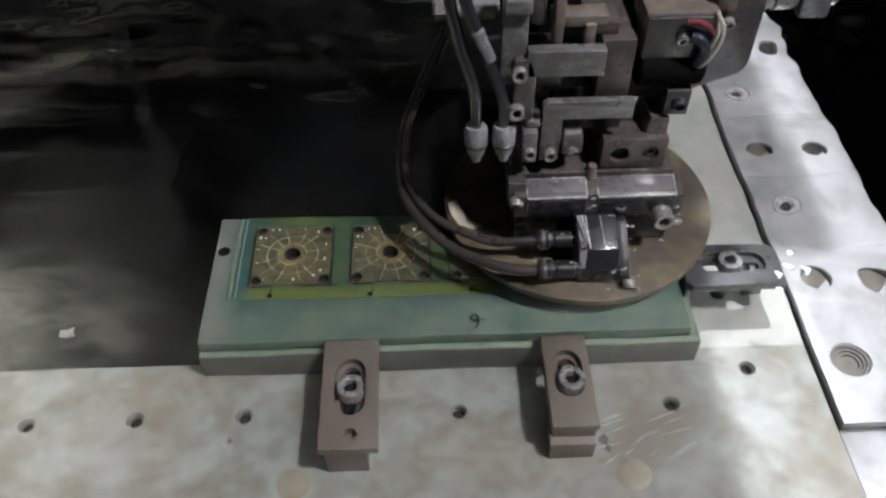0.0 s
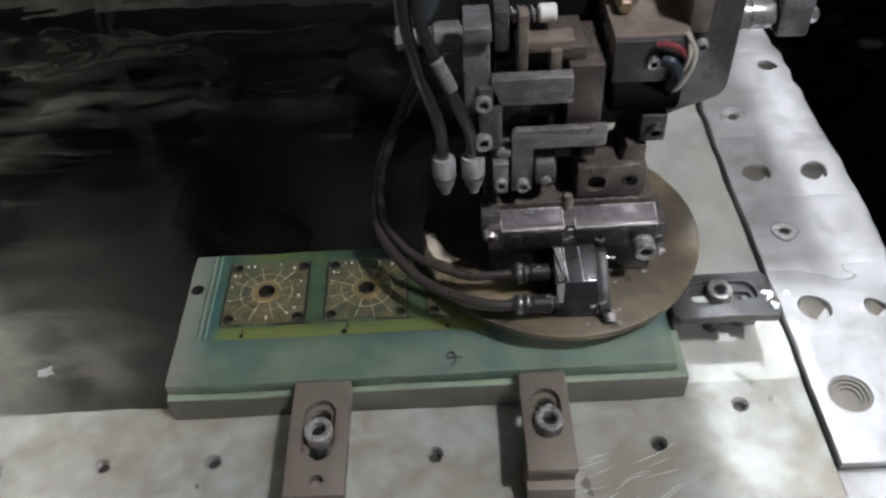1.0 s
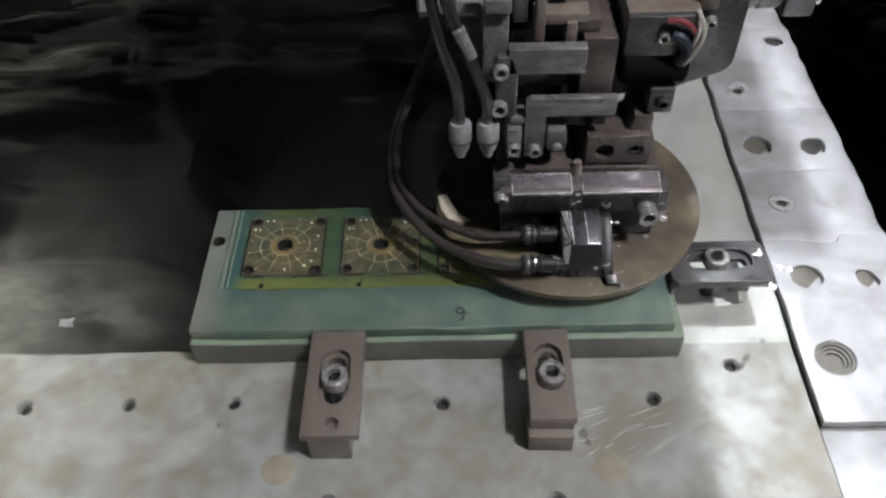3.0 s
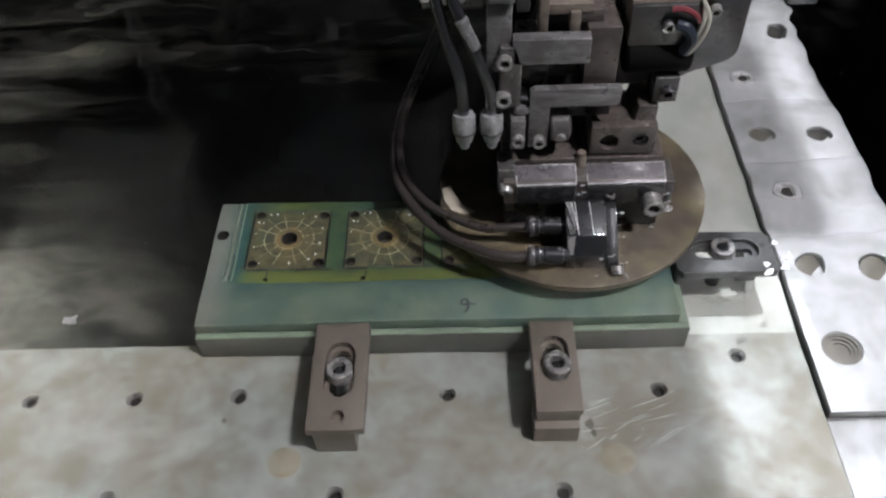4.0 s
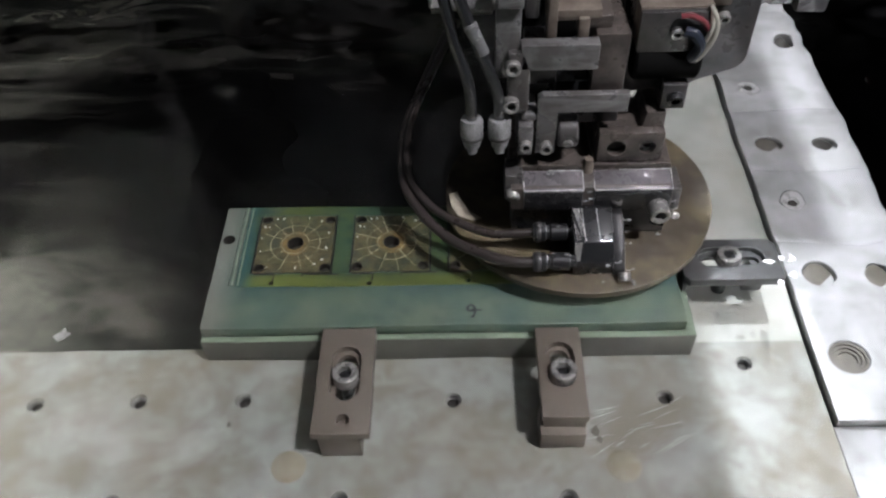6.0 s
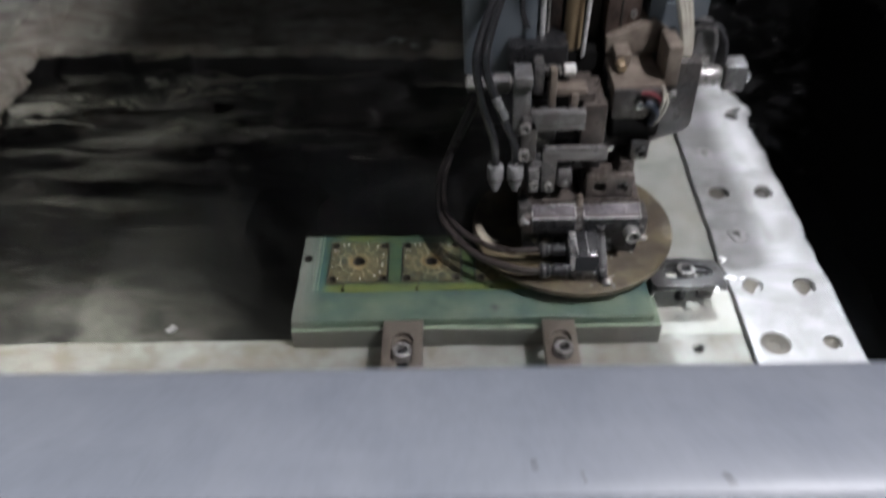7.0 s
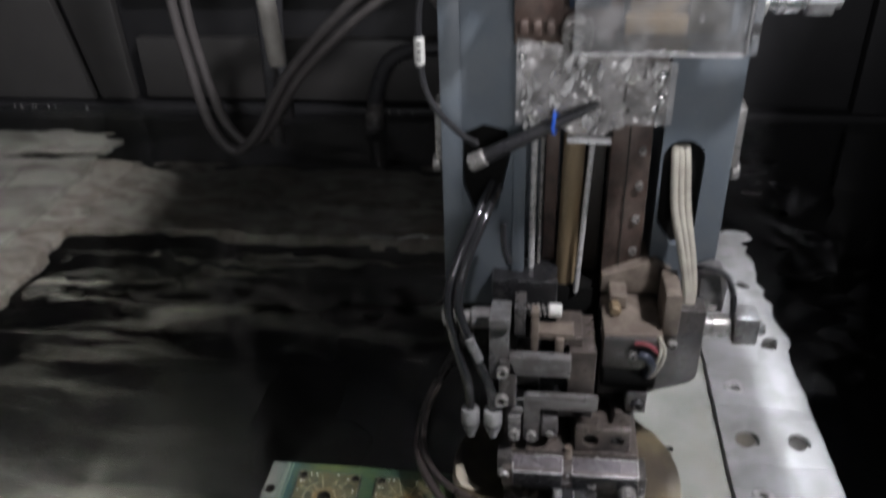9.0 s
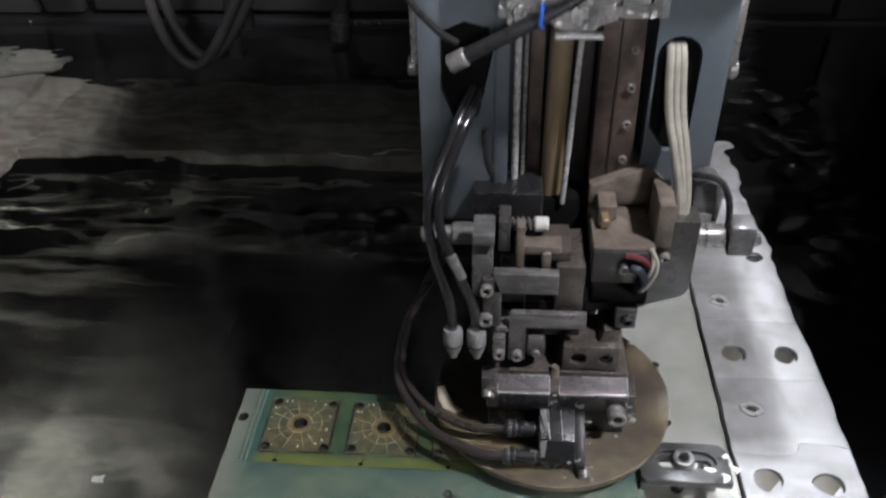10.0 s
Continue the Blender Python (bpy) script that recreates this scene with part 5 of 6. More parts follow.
    part("bracket_pad", box(0.1330, 0.1405, 0.1100, 0.1120, 0.1560, 0.1610, 0.0008), "screw", h)
    part("cylinder_hose", tube([(0.1270, 0.1180, 0.1795), (0.1340, 0.1120, 0.1822), (0.1410, 0.1090, 0.1810), (0.1455, 0.1070, 0.1730), (0.1472, 0.1060, 0.1640), (0.1476, 0.1060, 0.1560)], 0.0017, 8, 5), "hose", h)
    # water hoses of the head
    for x, r in ((0.0108, 0.0052), (0.0232, 0.0052)):
        part("quick_fitting", lathe((x, 0.0790, 0.1068), (x + 0.0002, 0.0775, 0.0885), [(0, 0.0046), (0.1, r), (0.45, r), (0.5, r * 0.93), (0.8, r * 0.7), (0.82, r * 0.5), (1, r * 0.42)], 20), "greyplastic", h, "scuffed grey quick-release fitting")
        part("fitting_ring", lathe((x, 0.0783, 0.0985), (x + 0.0001, 0.0781, 0.0962), [(0, r * 0.90), (0.2, r * 1.0), (0.8, r * 0.98), (1, r * 0.86)], 20), "darksteel", h, "dark release ring")
    part("head_hose", tube([(0.0108, 0.0790, 0.1070), (0.0095, 0.0790, 0.1250), (0.0030, 0.0830, 0.1480), (-0.0010, 0.0880, 0.1700), (0.0020, 0.0950, 0.1860), (0.0120, 0.1100, 0.2080), (0.0190, 0.1300, 0.2200)], 0.0026, 12, 6), "greyhose", h, "shiny black hose")
    part("head_hose", tube([(0.0232, 0.0790, 0.1070), (0.0215, 0.0785, 0.1220), (0.0120, 0.0800, 0.1480), (0.0045, 0.0860, 0.1700), (0.0070, 0.0940, 0.1870), (0.0160, 0.1100, 0.2080), (0.0230, 0.1300, 0.2180)], 0.0026, 12, 6), "greyhose", h, "shiny black hose")
    part("ferrule", rod((0.0100, 0.0805, 0.1540), (0.0160, 0.0792, 0.1400), 0.0029, 14), "greysteel", h, "pale metal ferrule")
    part("thin_hose", tube([(0.0260, 0.1180, 0.2020), (0.0270, 0.1120, 0.1900), (0.0300, 0.1080, 0.1830)], 0.0018, 8, 5), "greyhose", h)
    return h


wire_head()


def flushing_hoses():
    for pts, r, lab in (
            ([(0.0400, 0.0605, 0.0520), (0.0300, 0.0606, 0.0515), (0.0180, 0.0625, 0.0500), (-0.0020, 0.0740, 0.0500), (-0.0145, 0.0880, 0.0510), (-0.0215, 0.1060, 0.0530), (-0.0215, 0.1400, 0.0540), (-0.0110, 0.1800, 0.0560), (0.0050, 0.2150, 0.0700)], 0.0021, "brown-black flushing hose curving round the disc"),
            ([(0.0390, 0.0445, 0.0490), (0.0300, 0.0450, 0.0485), (0.0170, 0.0500, 0.0480), (-0.0005, 0.0620, 0.0470), (-0.0150, 0.0800, 0.0480), (-0.0240, 0.1020, 0.0490), (-0.0245, 0.1400, 0.0500), (-0.0150, 0.1800, 0.0520), (0.0020, 0.2180, 0.0680)], 0.0025, "thick brown-black flushing hose curving round the disc")):
        ob = link("flushing_hose", tube(pts, r, 14, 8), "brownhose")
        tagged(ob, lab, "hose", "flushing hoses")


flushing_hoses()


def column():
    c = thing("machine_column", "blue-grey painted machine column with slots, rods and rusty rail", "machine column")
    Y = 0.1300
    # front plate with a middle recess and two openings
    plate = part("front_plate", box(-0.0070, 0.1405, Y, 0.2600, 0.1400, 0.3560, 0.0022), "paint", c, "blue-grey painted column body")
    cut = box(0.0330, 0.1050, 0.10, 0.165, 0.10, 0.3460, 0)
    prism([(0.0040, 0.2480), (0.0150, 0.2530), (0.0270, 0.2500), (0.0290, 0.2380), (0.0220, 0.2040), (0.0110, 0.1990), (0.0035, 0.2180)], 0.1, 0.19, "y", 0, cut)
    prism(flat_arc(0.1165, 0.2360, 0.0105, 0, 180, 8) + [(0.1065, 0.1990), (0.1150, 0.1860), (0.1262, 0.1860)], 0.1, 0.19, "y", 0, cut)
    carve(plate, cut)
    # black blocks stand in for the shade inside both openings
    part("opening_shade", prism([(0.0045, 0.2470), (0.0150, 0.2520), (0.0262, 0.2490), (0.0282, 0.2380), (0.0214, 0.2048), (0.0112, 0.2000), (0.0042, 0.2180)], 0.1330, 0.1890, "y", 0), "deep", c, "black fill painting the opening's inner shade")
    part("opening_shade", prism(flat_arc(0.1165, 0.2360, 0.0099, 0, 180, 8) + [(0.1071, 0.1995), (0.1153, 0.1866), (0.1256, 0.1866)], 0.1330, 0.1890, "y", 0), "deep", c, "black fill painting the opening's inner shade")
    part("edge_strip", box(-0.0072, 0.0035, Y - 0.0012, Y, 0.1420, 0.3500, 0.0005), "paint", c)
    part("inner_cheek", box(0.0300, 0.0370, Y - 0.0020, 0.1640, 0.1560, 0.2600, 0.0008), "paint", c)
    part("guide_rod", rod((0.0410, 0.1330, 0.1620), (0.0410, 0.1330, 0.2640), 0.0018, 12), "brightsteel", c, "thin bright guide rod")
    part("guide_rod_rear", rod((0.0450, 0.1380, 0.1620), (0.0450, 0.1380, 0.2640), 0.0012, 10), "screw", c)
    part("dark_rail", box(0.0470, 0.0540, 0.1420, 0.1640, 0.1560, 0.2640, 0.0006), "redrust", c, "dark rusty rail")
    part("brass_tube", rod((0.0605, 0.1380, 0.1540), (0.0620, 0.1380, 0.2640), 0.0058, 22), "brass", c, "dull brass tube")
    part("wire_tube", rod((0.0665, 0.1290, 0.1530), (0.0710, 0.1290, 0.2640), 0.0015, 12), "brightsteel", c, "thin bright wire tube")
    part("dark_slot_side", box(0.0690, 0.0790, 0.1480, 0.1640, 0.1560, 0.2640, 0.0006), "hole", c)
    rail = part("rusty_rail", prism([(0.0800, 0.1560), (0.1010, 0.1560), (0.1000, 0.2680), (0.0800, 0.2680)], 0.1330, 0.1640, "y", 0.0008), "redrust", c, "rust-stained screwed rail")
    for z in (0.1790, 0.1990, 0.2190, 0.2390, 0.2580):
        cap_screw("rail_screw", rail, (0.0960, 0.1335, z), (0.0960, 0.1310, z), 0.0022, "screw")
    part("groove", box(0.0885, 0.0893, 0.1322, 0.1335, 0.1600, 0.2640, 0), "hole", rail)
    part("sludge_foot", prism([(0.0800, 0.1550), (0.1200, 0.1550), (0.1180, 0.1700), (0.1080, 0.1780), (0.0900, 0.1700), (0.0800, 0.1660)], 0.1260, 0.1500, "y", 0.0012), "tan", c, "tan residue on the foot of the rail")
    part("foot_block", box(0.0200, 0.0560, 0.1180, 0.1500, 0.1480, 0.1660, 0.0010), "black", c)
    # cream cables out of the right opening
    for k, off in enumerate((-0.0028, 0.0, 0.0028)):
        part("cream_cable", tube([(0.1150 + off * 0.8, 0.1420, 0.2445), (0.1150 + off, 0.1305, 0.2370), (0.1170 + off * 1.1, 0.1240, 0.2120), (0.1215 + off * 0.9, 0.1160, 0.1900), (0.1245 + off * 0.6, 0.1100, 0.1720), (0.1245 + off * 0.4, 0.1060, 0.1600)], 0.0022, 10, 6), "whitecable", c, "cream sheathed cable")
    part("cable_tip", rod((0.1247, 0.1050, 0.1620), (0.1250, 0.1020, 0.1540), 0.0016, 10), "chrome", c)
    # side handles
    for x, s in ((-0.0090, -1), (0.1425, 1)):
        part("side_plate", box(x - 0.0022, x + 0.0022, 0.1350, 0.1500, 0.2290, 0.2620, 0.0008), "screw", c, "bright side plate")
        part("side_knob", rod((x, 0.1425, 0.2250), (x + s * 0.0045, 0.1425, 0.2250), 0.0050, 14), "screw", c)
    # header above, wider than the column
    part("header", box(-0.0130, 0.1440, 0.1060, 0.2900, 0.3580, 0.52, 0.0025), "paint", c, "blue-grey header box")
    # unseen arm and bars, added to shape the rear light's shadows
    part("shade_arm", box(0.1445, 0.2010, 0.0800, 0.6500, 0.4400, 0.5600, 0.002), "paint", c, "unseen arm added to shade the table")
    part("shade_bar", prism([(0.2015, 0.2060), (0.2475, 0.2060), (0.2475, 0.3100), (0.2475, 0.6500), (0.2015, 0.6500)], 0.4400, 0.4480, "z", 0.001), "paint", c, "unseen bar added to shade the strips")
    part("shade_bar", box(0.2638, 0.3000, 0.2060, 0.6500, 0.4400, 0.4480, 0.001), "paint", c, "unseen outer bar added to limit the light band")
    for y in (0.50, 0.60):
        part("shade_bar_bracket", box(0.2480, 0.2635, y, y + 0.02, 0.4405, 0.4475, 0.001), "paint", c)
    part("rear_column", box(0.0300, 0.2000, 0.3200, 0.6400, 0.2600, 0.4400, 0.02), "paint", c, "blue-grey rear arm")
    return c


column()


def upper_unit():
    u = thing("wire_feed_unit", "rusty wire feed unit behind a clear acrylic guard box", "wire feeder")
    part("rust_plate", box(0.0300, 0.0790, 0.1180, 0.1300, 0.2980, 0.3575, 0.0008), "redrust", u, "brown rusty plate")
    for x, z in ((0.0355, 0.3270), (0.0495, 0.3280)):
        cap_screw("plate_screw", u, (x, 0.1180, z), (x, 0.1150, z), 0.0028, "screw")
    part("drive_block", box(0.0300, 0.0520, 0.1100, 0.1200, 0.3100, 0.3340, 0.0010), "redrust", u, "dark rusty drive block")
    for x in (0.0330, 0.0390, 0.0450):
        part("terminal", box(x, x + 0.0035, 0.1070, 0.1110, 0.3060, 0.3120, 0.0004), "redrust", u)
    part("black_sensor", box(0.0540, 0.0720, 0.1020, 0.1180, 0.3190, 0.3310, 0.0010), "bluewire", u, "dark blue sensor block")
    part("sensor_frame", box(0.0530, 0.0730, 0.1040, 0.1180, 0.3320, 0.3440, 0.0010), "black", u)
    part("brass_arm", tube([(0.0660, 0.1080, 0.3430), (0.0690, 0.1080, 0.3455), (0.0760, 0.1080, 0.3462)], 0.0010, 8, 4), "brass", u)
    part("guide_roller", lathe((0.0585, 0.1060, 0.3100), (0.0585, 0.0960, 0.3080), [(0, 0.0070), (0.3, 0.0074), (0.5, 0.0060), (0.7, 0.0074), (1, 0.0068), (1, 0.0050), (0.9, 0.0045)], 26), "screw", u, "turned steel guide roller")
    part("roller_screw", rod((0.0585, 0.0965, 0.3080), (0.0585, 0.0940, 0.3075), 0.0032, 6), "chrome", u)
    part("amber_plate", box(0.0815, 0.1075, 0.1140, 0.1200, 0.3000, 0.3420, 0.0010), "amber", u, "amber stained plate inside the guard")
    part("dark_plate", box(0.1080, 0.1260, 0.1130, 0.1190, 0.3060, 0.3420, 0.0010), "darkgrey", u, "dark grey plate inside the guard")
    part("copper_disc", rod((0.0930, 0.1140, 0.3310), (0.0930, 0.1090, 0.3300), 0.0078, 26), "copper", u, "brown copper disc")
    part("brass_step", box(0.0790, 0.1060, 0.1060, 0.1140, 0.3065, 0.3150, 0.0010), "amber", u)
    part("pale_bracket", prism([(0.1060, 0.3064), (0.1230, 0.3064), (0.1230, 0.3180), (0.1160, 0.3260), (0.1060, 0.3260)], 0.1080, 0.1110, "y", 0.0006), "stripplug", u, "grey bracket")
    cap_screw("bracket_screw", u, (0.1120, 0.1080, 0.3140), (0.1120, 0.1060, 0.3140), 0.0020, "screw")
    # guard box of clear sheets
    part("guard_front", box(0.0560, 0.1270, 0.0855, 0.0873, 0.3043, 0.3330, 0.0004), "acrylic", u, "clear acrylic sheet")
    part("guard_front_upper", box(0.0745, 0.1270, 0.0855, 0.0873, 0.3330, 0.3500, 0.0004), "acrylic", u, "clear acrylic sheet")
    part("guard_top", box(0.0745, 0.1270, 0.0875, 0.1180, 0.3482, 0.3500, 0.0004), "acrylic", u, "clear acrylic sheet")
    part("guard_side", box(0.1272, 0.1320, 0.0855, 0.1180, 0.3043, 0.3500, 0.0005), "acrylic", u, "clear acrylic sheet")
    part("guard_bottom", box(0.0560, 0.1270, 0.0875, 0.1180, 0.3043, 0.3059, 0.0004), "acrylic", u, "clear acrylic sheet")
    for p, q in (((0.0560, 0.0855, 0.3042), (0.1272, 0.0855, 0.3042)), ((0.1272, 0.0853, 0.3042), (0.1272, 0.0853, 0.3500)), ((0.0745, 0.0855, 0.3501), (0.1272, 0.0855, 0.3501)), ((0.0745, 0.1180, 0.3501), (0.1272, 0.1180, 0.3501))):
        part("polished_edge", rod(p, q, 0.0006, 8), "greyplastic", u, "bright cut edge")
    for z in (0.3120, 0.3360):
        cap_screw("guard_screw", u, (0.1320, 0.1000, z), (0.1345, 0.0990, z), 0.0028, "chrome")
    # chrome connector on the guard's side
    part("connector_nut", lathe((0.1320, 0.1050, 0.3230), (0.1368, 0.1050, 0.3230), [(0, 0.0066), (1, 0.0066)], 6), "whiteplastic", u, "white hex nut")
    part("connector_neck", lathe((0.1368, 0.1050, 0.3230), (0.1530, 0.1050, 0.3230), [(0, 0.0044), (0.2, 0.0044), (0.22, 0.0060), (0.8, 0.0060), (0.85, 0.0046), (1, 0.0046)], 18), "chrome", u)
    part("connector_head", lathe((0.1530, 0.1050, 0.3230), (0.1670, 0.1050, 0.3230), [(0, 0.0068), (0.75, 0.0068), (0.8, 0.0040), (1, 0.0038)], 6), "greyplastic", u, "pale connector head")
    # white elbow and its thin cable
    part("elbow", lathe((0.0045, 0.1050, 0.3355), (0.0270, 0.1050, 0.3360), [(0, 0.0038), (0.06, 0.0046), (0.75, 0.0050), (0.9, 0.0046), (1, 0.0036)], 20), "whiteplastic", u, "white plastic elbow fitting")
    part("elbow_stem", lathe((0.0275, 0.1080, 0.3300), (0.0275, 0.1080, 0.3520), [(0, 0.0045), (0.3, 0.0045), (0.32, 0.0034), (0.7, 0.0034), (0.72, 0.0042), (1, 0.0042)], 8), "screw", u, "steel elbow stem")
    part("thin_cable", tube([(0.0050, 0.1050, 0.3350), (-0.0060, 0.1050, 0.3330), (-0.0120, 0.1055, 0.3210), (-0.0130, 0.1060, 0.2950), (-0.0090, 0.1060, 0.2750), (0.0040, 0.1080, 0.2580), (0.0130, 0.1120, 0.2500)], 0.0016, 9, 6), "hose", u, "thin black cable")
    tagp = part("cable_tag", rod((-0.0130, 0.1058, 0.3050), (-0.0130, 0.1060, 0.2920), 0.0026, 12), "whiteplastic", u, "white cable tag with dark marks")
    for k in range(3):
        part("tag_mark", box(-0.0140 + 0.0002 * k, -0.0120, 0.1031, 0.1033, 0.2950 + 0.0034 * k, 0.2964 + 0.0034 * k, 0), "ink", tagp)
    # film plate, handle and tie
    # crumpled sheet: two skins over a folded grid
    bm = bmesh.new()
    for lift in (0.0, 0.0005):
        rows = []
        for a in range(45):
            q = a / 44
            top, low = 0.3040 - 0.0112 * q, 0.2630 - 0.0068 * math.sin(math.pi * min(1.0, max(0.0, (q - 0.25) / 0.45))) + 0.0012 * noise.noise((q * 9, 3.0, 1.0))
            col = []
            for k in range(27):
                x, z = 0.0315 + 0.0730 * q, low + (top - low) * k / 26
                fold = 0.0030 * (abs(noise.noise((x * 130, 2.0, z * 85))) - 0.25) + 0.0012 * noise.noise((x * 330, 7.0, z * 240))
                col.append(bm.verts.new((x, 0.1085 + lift - fold, z)))
            rows.append(col)
        for a in range(44):
            for k in range(26):
                bm.faces.new((rows[a][k], rows[a + 1][k], rows[a + 1][k + 1], rows[a][k + 1]))
    part("film_sheet", bm, "film", u, "crumpled clear plastic sheet")
    part("film_backing", box(0.0340, 0.1020, 0.1180, 0.1250, 0.2640, 0.2990, 0.0010), "rust", u)
    part("film_lip", box(0.0560, 0.0770, 0.1010, 0.1085, 0.2560, 0.2575, 0.0004), "greyplastic", u, "bright lower lip")
    part("film_boss", lathe((0.0660, 0.1120, 0.2940), (0.0660, 0.1120, 0.2780), [(0, 0.0050), (0.3, 0.0050), (0.35, 0.0036), (0.8, 0.0036), (1, 0.0046)], 16), "screw", u)
    for x, z in ((0.0345, 0.2960), (0.0350, 0.2740), (0.0980, 0.2880), (0.0985, 0.2780)):
        cap_screw("film_screw", u, (x, 0.1090, z), (x, 0.1065, z), 0.0020, "chrome")
    rng = random.Random(4)
    for k in range(24):
        x, z = rng.uniform(0.036, 0.100), rng.uniform(0.260, 0.296)
        w, h, s = rng.uniform(0.0010, 0.0030), rng.uniform(0.0025, 0.0068), rng.uniform(-0.0025, 0.0025)
        part("film_crease", shard([(x - w, 0.1074, z), (x + s, 0.1040, z + h), (x + w, 0.1066, z + 0.3 * h), (x + s * 0.5, 0.1076, z - h * 0.6)], 0.0002), "crease", u)
    # white flecks painted as glints on the sheet
    for x, z in ((0.0345, 0.2925), (0.0352, 0.2790), (0.0358, 0.2698), (0.0975, 0.2850), (0.0990, 0.2755), (0.0620, 0.2890), (0.0648, 0.2868), (0.0560, 0.2820), (0.0820, 0.2870), (0.0480, 0.2880)):
        part("film_glint", shard([(x - 0.0007, 0.1058, z - 0.0012), (x + 0.0006, 0.1056, z - 0.0002), (x + 0.0010, 0.1058, z + 0.0015), (x - 0.0003, 0.1060, z + 0.0008)], 0.0003), "chip", u, "white fleck painted as a glint on the sheet")
    part("handle_tube", lathe((0.0110, 0.1030, 0.2440), (0.0700, 0.1000, 0.2770), [(0, 0.0030), (0.02, 0.0036), (0.6, 0.0032), (0.85, 0.0026), (1, 0.0014)], 16), "hose", u, "black rubber handle tube")
    part("handle_ferrule", rod((0.0100, 0.1032, 0.2432), (0.0180, 0.1025, 0.2478), 0.0044, 14), "screw", u, "grey ferrule")
    part("zip_tie", tube([(0.0505 + 0.0042 * math.cos(a) * 0.3, 0.1010 + 0.0040 * math.cos(a), 0.2662 + 0.0046 * math.sin(a)) for a in [2 * math.pi * k / 12 for k in range(13)]], 0.0009, 6, 2), "blue", u, "blue zip tie")
    part("zip_tail", box(0.0490, 0.0505, 0.0960, 0.0975, 0.2670, 0.2740, 0.0003), "blue", u)
    return u


upper_unit()


# ---- hoses and pipes at the rear ----
def rear_hoses():
    Y = 0.50
    sets = [
        ([(-0.316, Y, 0.48), (-0.314, Y, 0.300), (-0.313, Y, 0.219), (-0.308, Y, 0.159), (-0.297, Y, 0.092), (-0.275, Y, 0.062), (-0.248, Y, 0.082), (-0.203, Y, 0.151), (-0.129, Y, 0.223), (-0.070, Y, 0.252), (0.02, Y, 0.262)], 0.0052, "dullhose", "dusty grey hose hanging in a loop"),
        ([(-0.309, Y + 0.012, 0.48), (-0.307, Y + 0.012, 0.300), (-0.305, Y + 0.012, 0.210), (-0.299, Y + 0.012, 0.150), (-0.286, Y + 0.012, 0.092), (-0.264, Y + 0.012, 0.066), (-0.240, Y + 0.012, 0.082), (-0.196, Y + 0.012, 0.143), (-0.124, Y + 0.012, 0.208), (-0.064, Y + 0.012, 0.237), (0.02, Y + 0.012, 0.246)], 0.0052, "dullhose", "dusty grey hose hanging in a loop"),
        ([(-0.238, Y + 0.03, 0.06), (-0.236, Y + 0.03, 0.150), (-0.232, Y + 0.03, 0.230), (-0.214, Y + 0.03, 0.274), (-0.160, Y + 0.03, 0.286), (-0.075, Y + 0.03, 0.292), (0.02, Y + 0.03, 0.300)], 0.0066, "greyhose_dull", "dark grey hose bent over the loop"),
        ([(-0.232, Y + 0.055, 0.08), (-0.228, Y + 0.055, 0.200), (-0.205, Y + 0.055, 0.262), (-0.140, Y + 0.055, 0.276), (0.02, Y + 0.055, 0.282)], 0.0066, "greyhose_dull", "dark grey hose bent over the loop"),
    ]
    sets.append(([(-0.146, 0.60, 0.050), (-0.142, 0.60, 0.085), (-0.128, 0.60, 0.122), (-0.105, 0.60, 0.138), (-0.075, 0.60, 0.142), (0.02, 0.60, 0.142)], 0.0085, "hose", "black hose arching low along the rear wall"))
    for pts, r, m, lab in sets:
        g = thing("rear_hose", lab, "hose", "rear hoses")
        part("hose_tube", tube(pts, r, 14, 8), m, g)
        a, b = Vector(pts[-1]), Vector(pts[-2])
        part("end_fitting", lathe(a, a + (b - a).normalized() * 0.03, [(0, r * 1.3), (0.6, r * 1.3), (0.65, r * 1.12), (1, r * 1.12)], 14), "darksteel", g, "dark steel hose end")
        a, b = Vector(pts[0]), Vector(pts[1])
        part("end_fitting", lathe(a, a + (b - a).normalized() * 0.03, [(0, r * 1.3), (0.6, r * 1.3), (0.65, r * 1.12), (1, r * 1.12)], 14), "darksteel", g, "dark steel hose end")
    tagged(link("steel_pipe", lathe((-0.217, 0.49, 0.243), (-0.212, 0.49, 0.160), [(0, 0.0080), (0.03, 0.0090), (0.97, 0.0090), (1, 0.0080)], 20), "pipe"), "short pale pipe hanging beside the hoses", "pipe")
    for x, z, r, y in ((0.17, 0.322, 0.012, 0.25), (0.175, 0.350, 0.012, 0.26)):
        tagged(link("side_hose", tube([(0.05, y + 0.1, z - 0.01), (0.12, y + 0.02, z - 0.01), (x, y, z), (x + 0.03, y + 0.01, z + 0.010), (x + 0.045, y + 0.06, z + 0.005), (x + 0.03, y + 0.15, z + 0.03)], r, 14, 8), "hose"), "thick black corrugated hose beside the column", "hose", "rear hoses")
    for k in (0, 1):
        tagged(link("thin_hose", tube([(-0.075 + 0.010 * k, 0.45, 0.270), (-0.066 + 0.010 * k, 0.45, 0.254), (-0.052 + 0.009 * k, 0.45, 0.232), (-0.036 + 0.008 * k, 0.45, 0.209), (-0.010 + 0.008 * k, 0.45, 0.165)], 0.0026, 10, 6), "dullhose"), "thin grey hose slanting behind the column", "hose", "rear hoses")
    # plates on the rear wall
    edge = prism([(-0.80, 0.052), (-0.515, 0.052), (-0.602, 0.45), (-0.80, 0.45)], 0.664, 0.680, "y", 0.002)
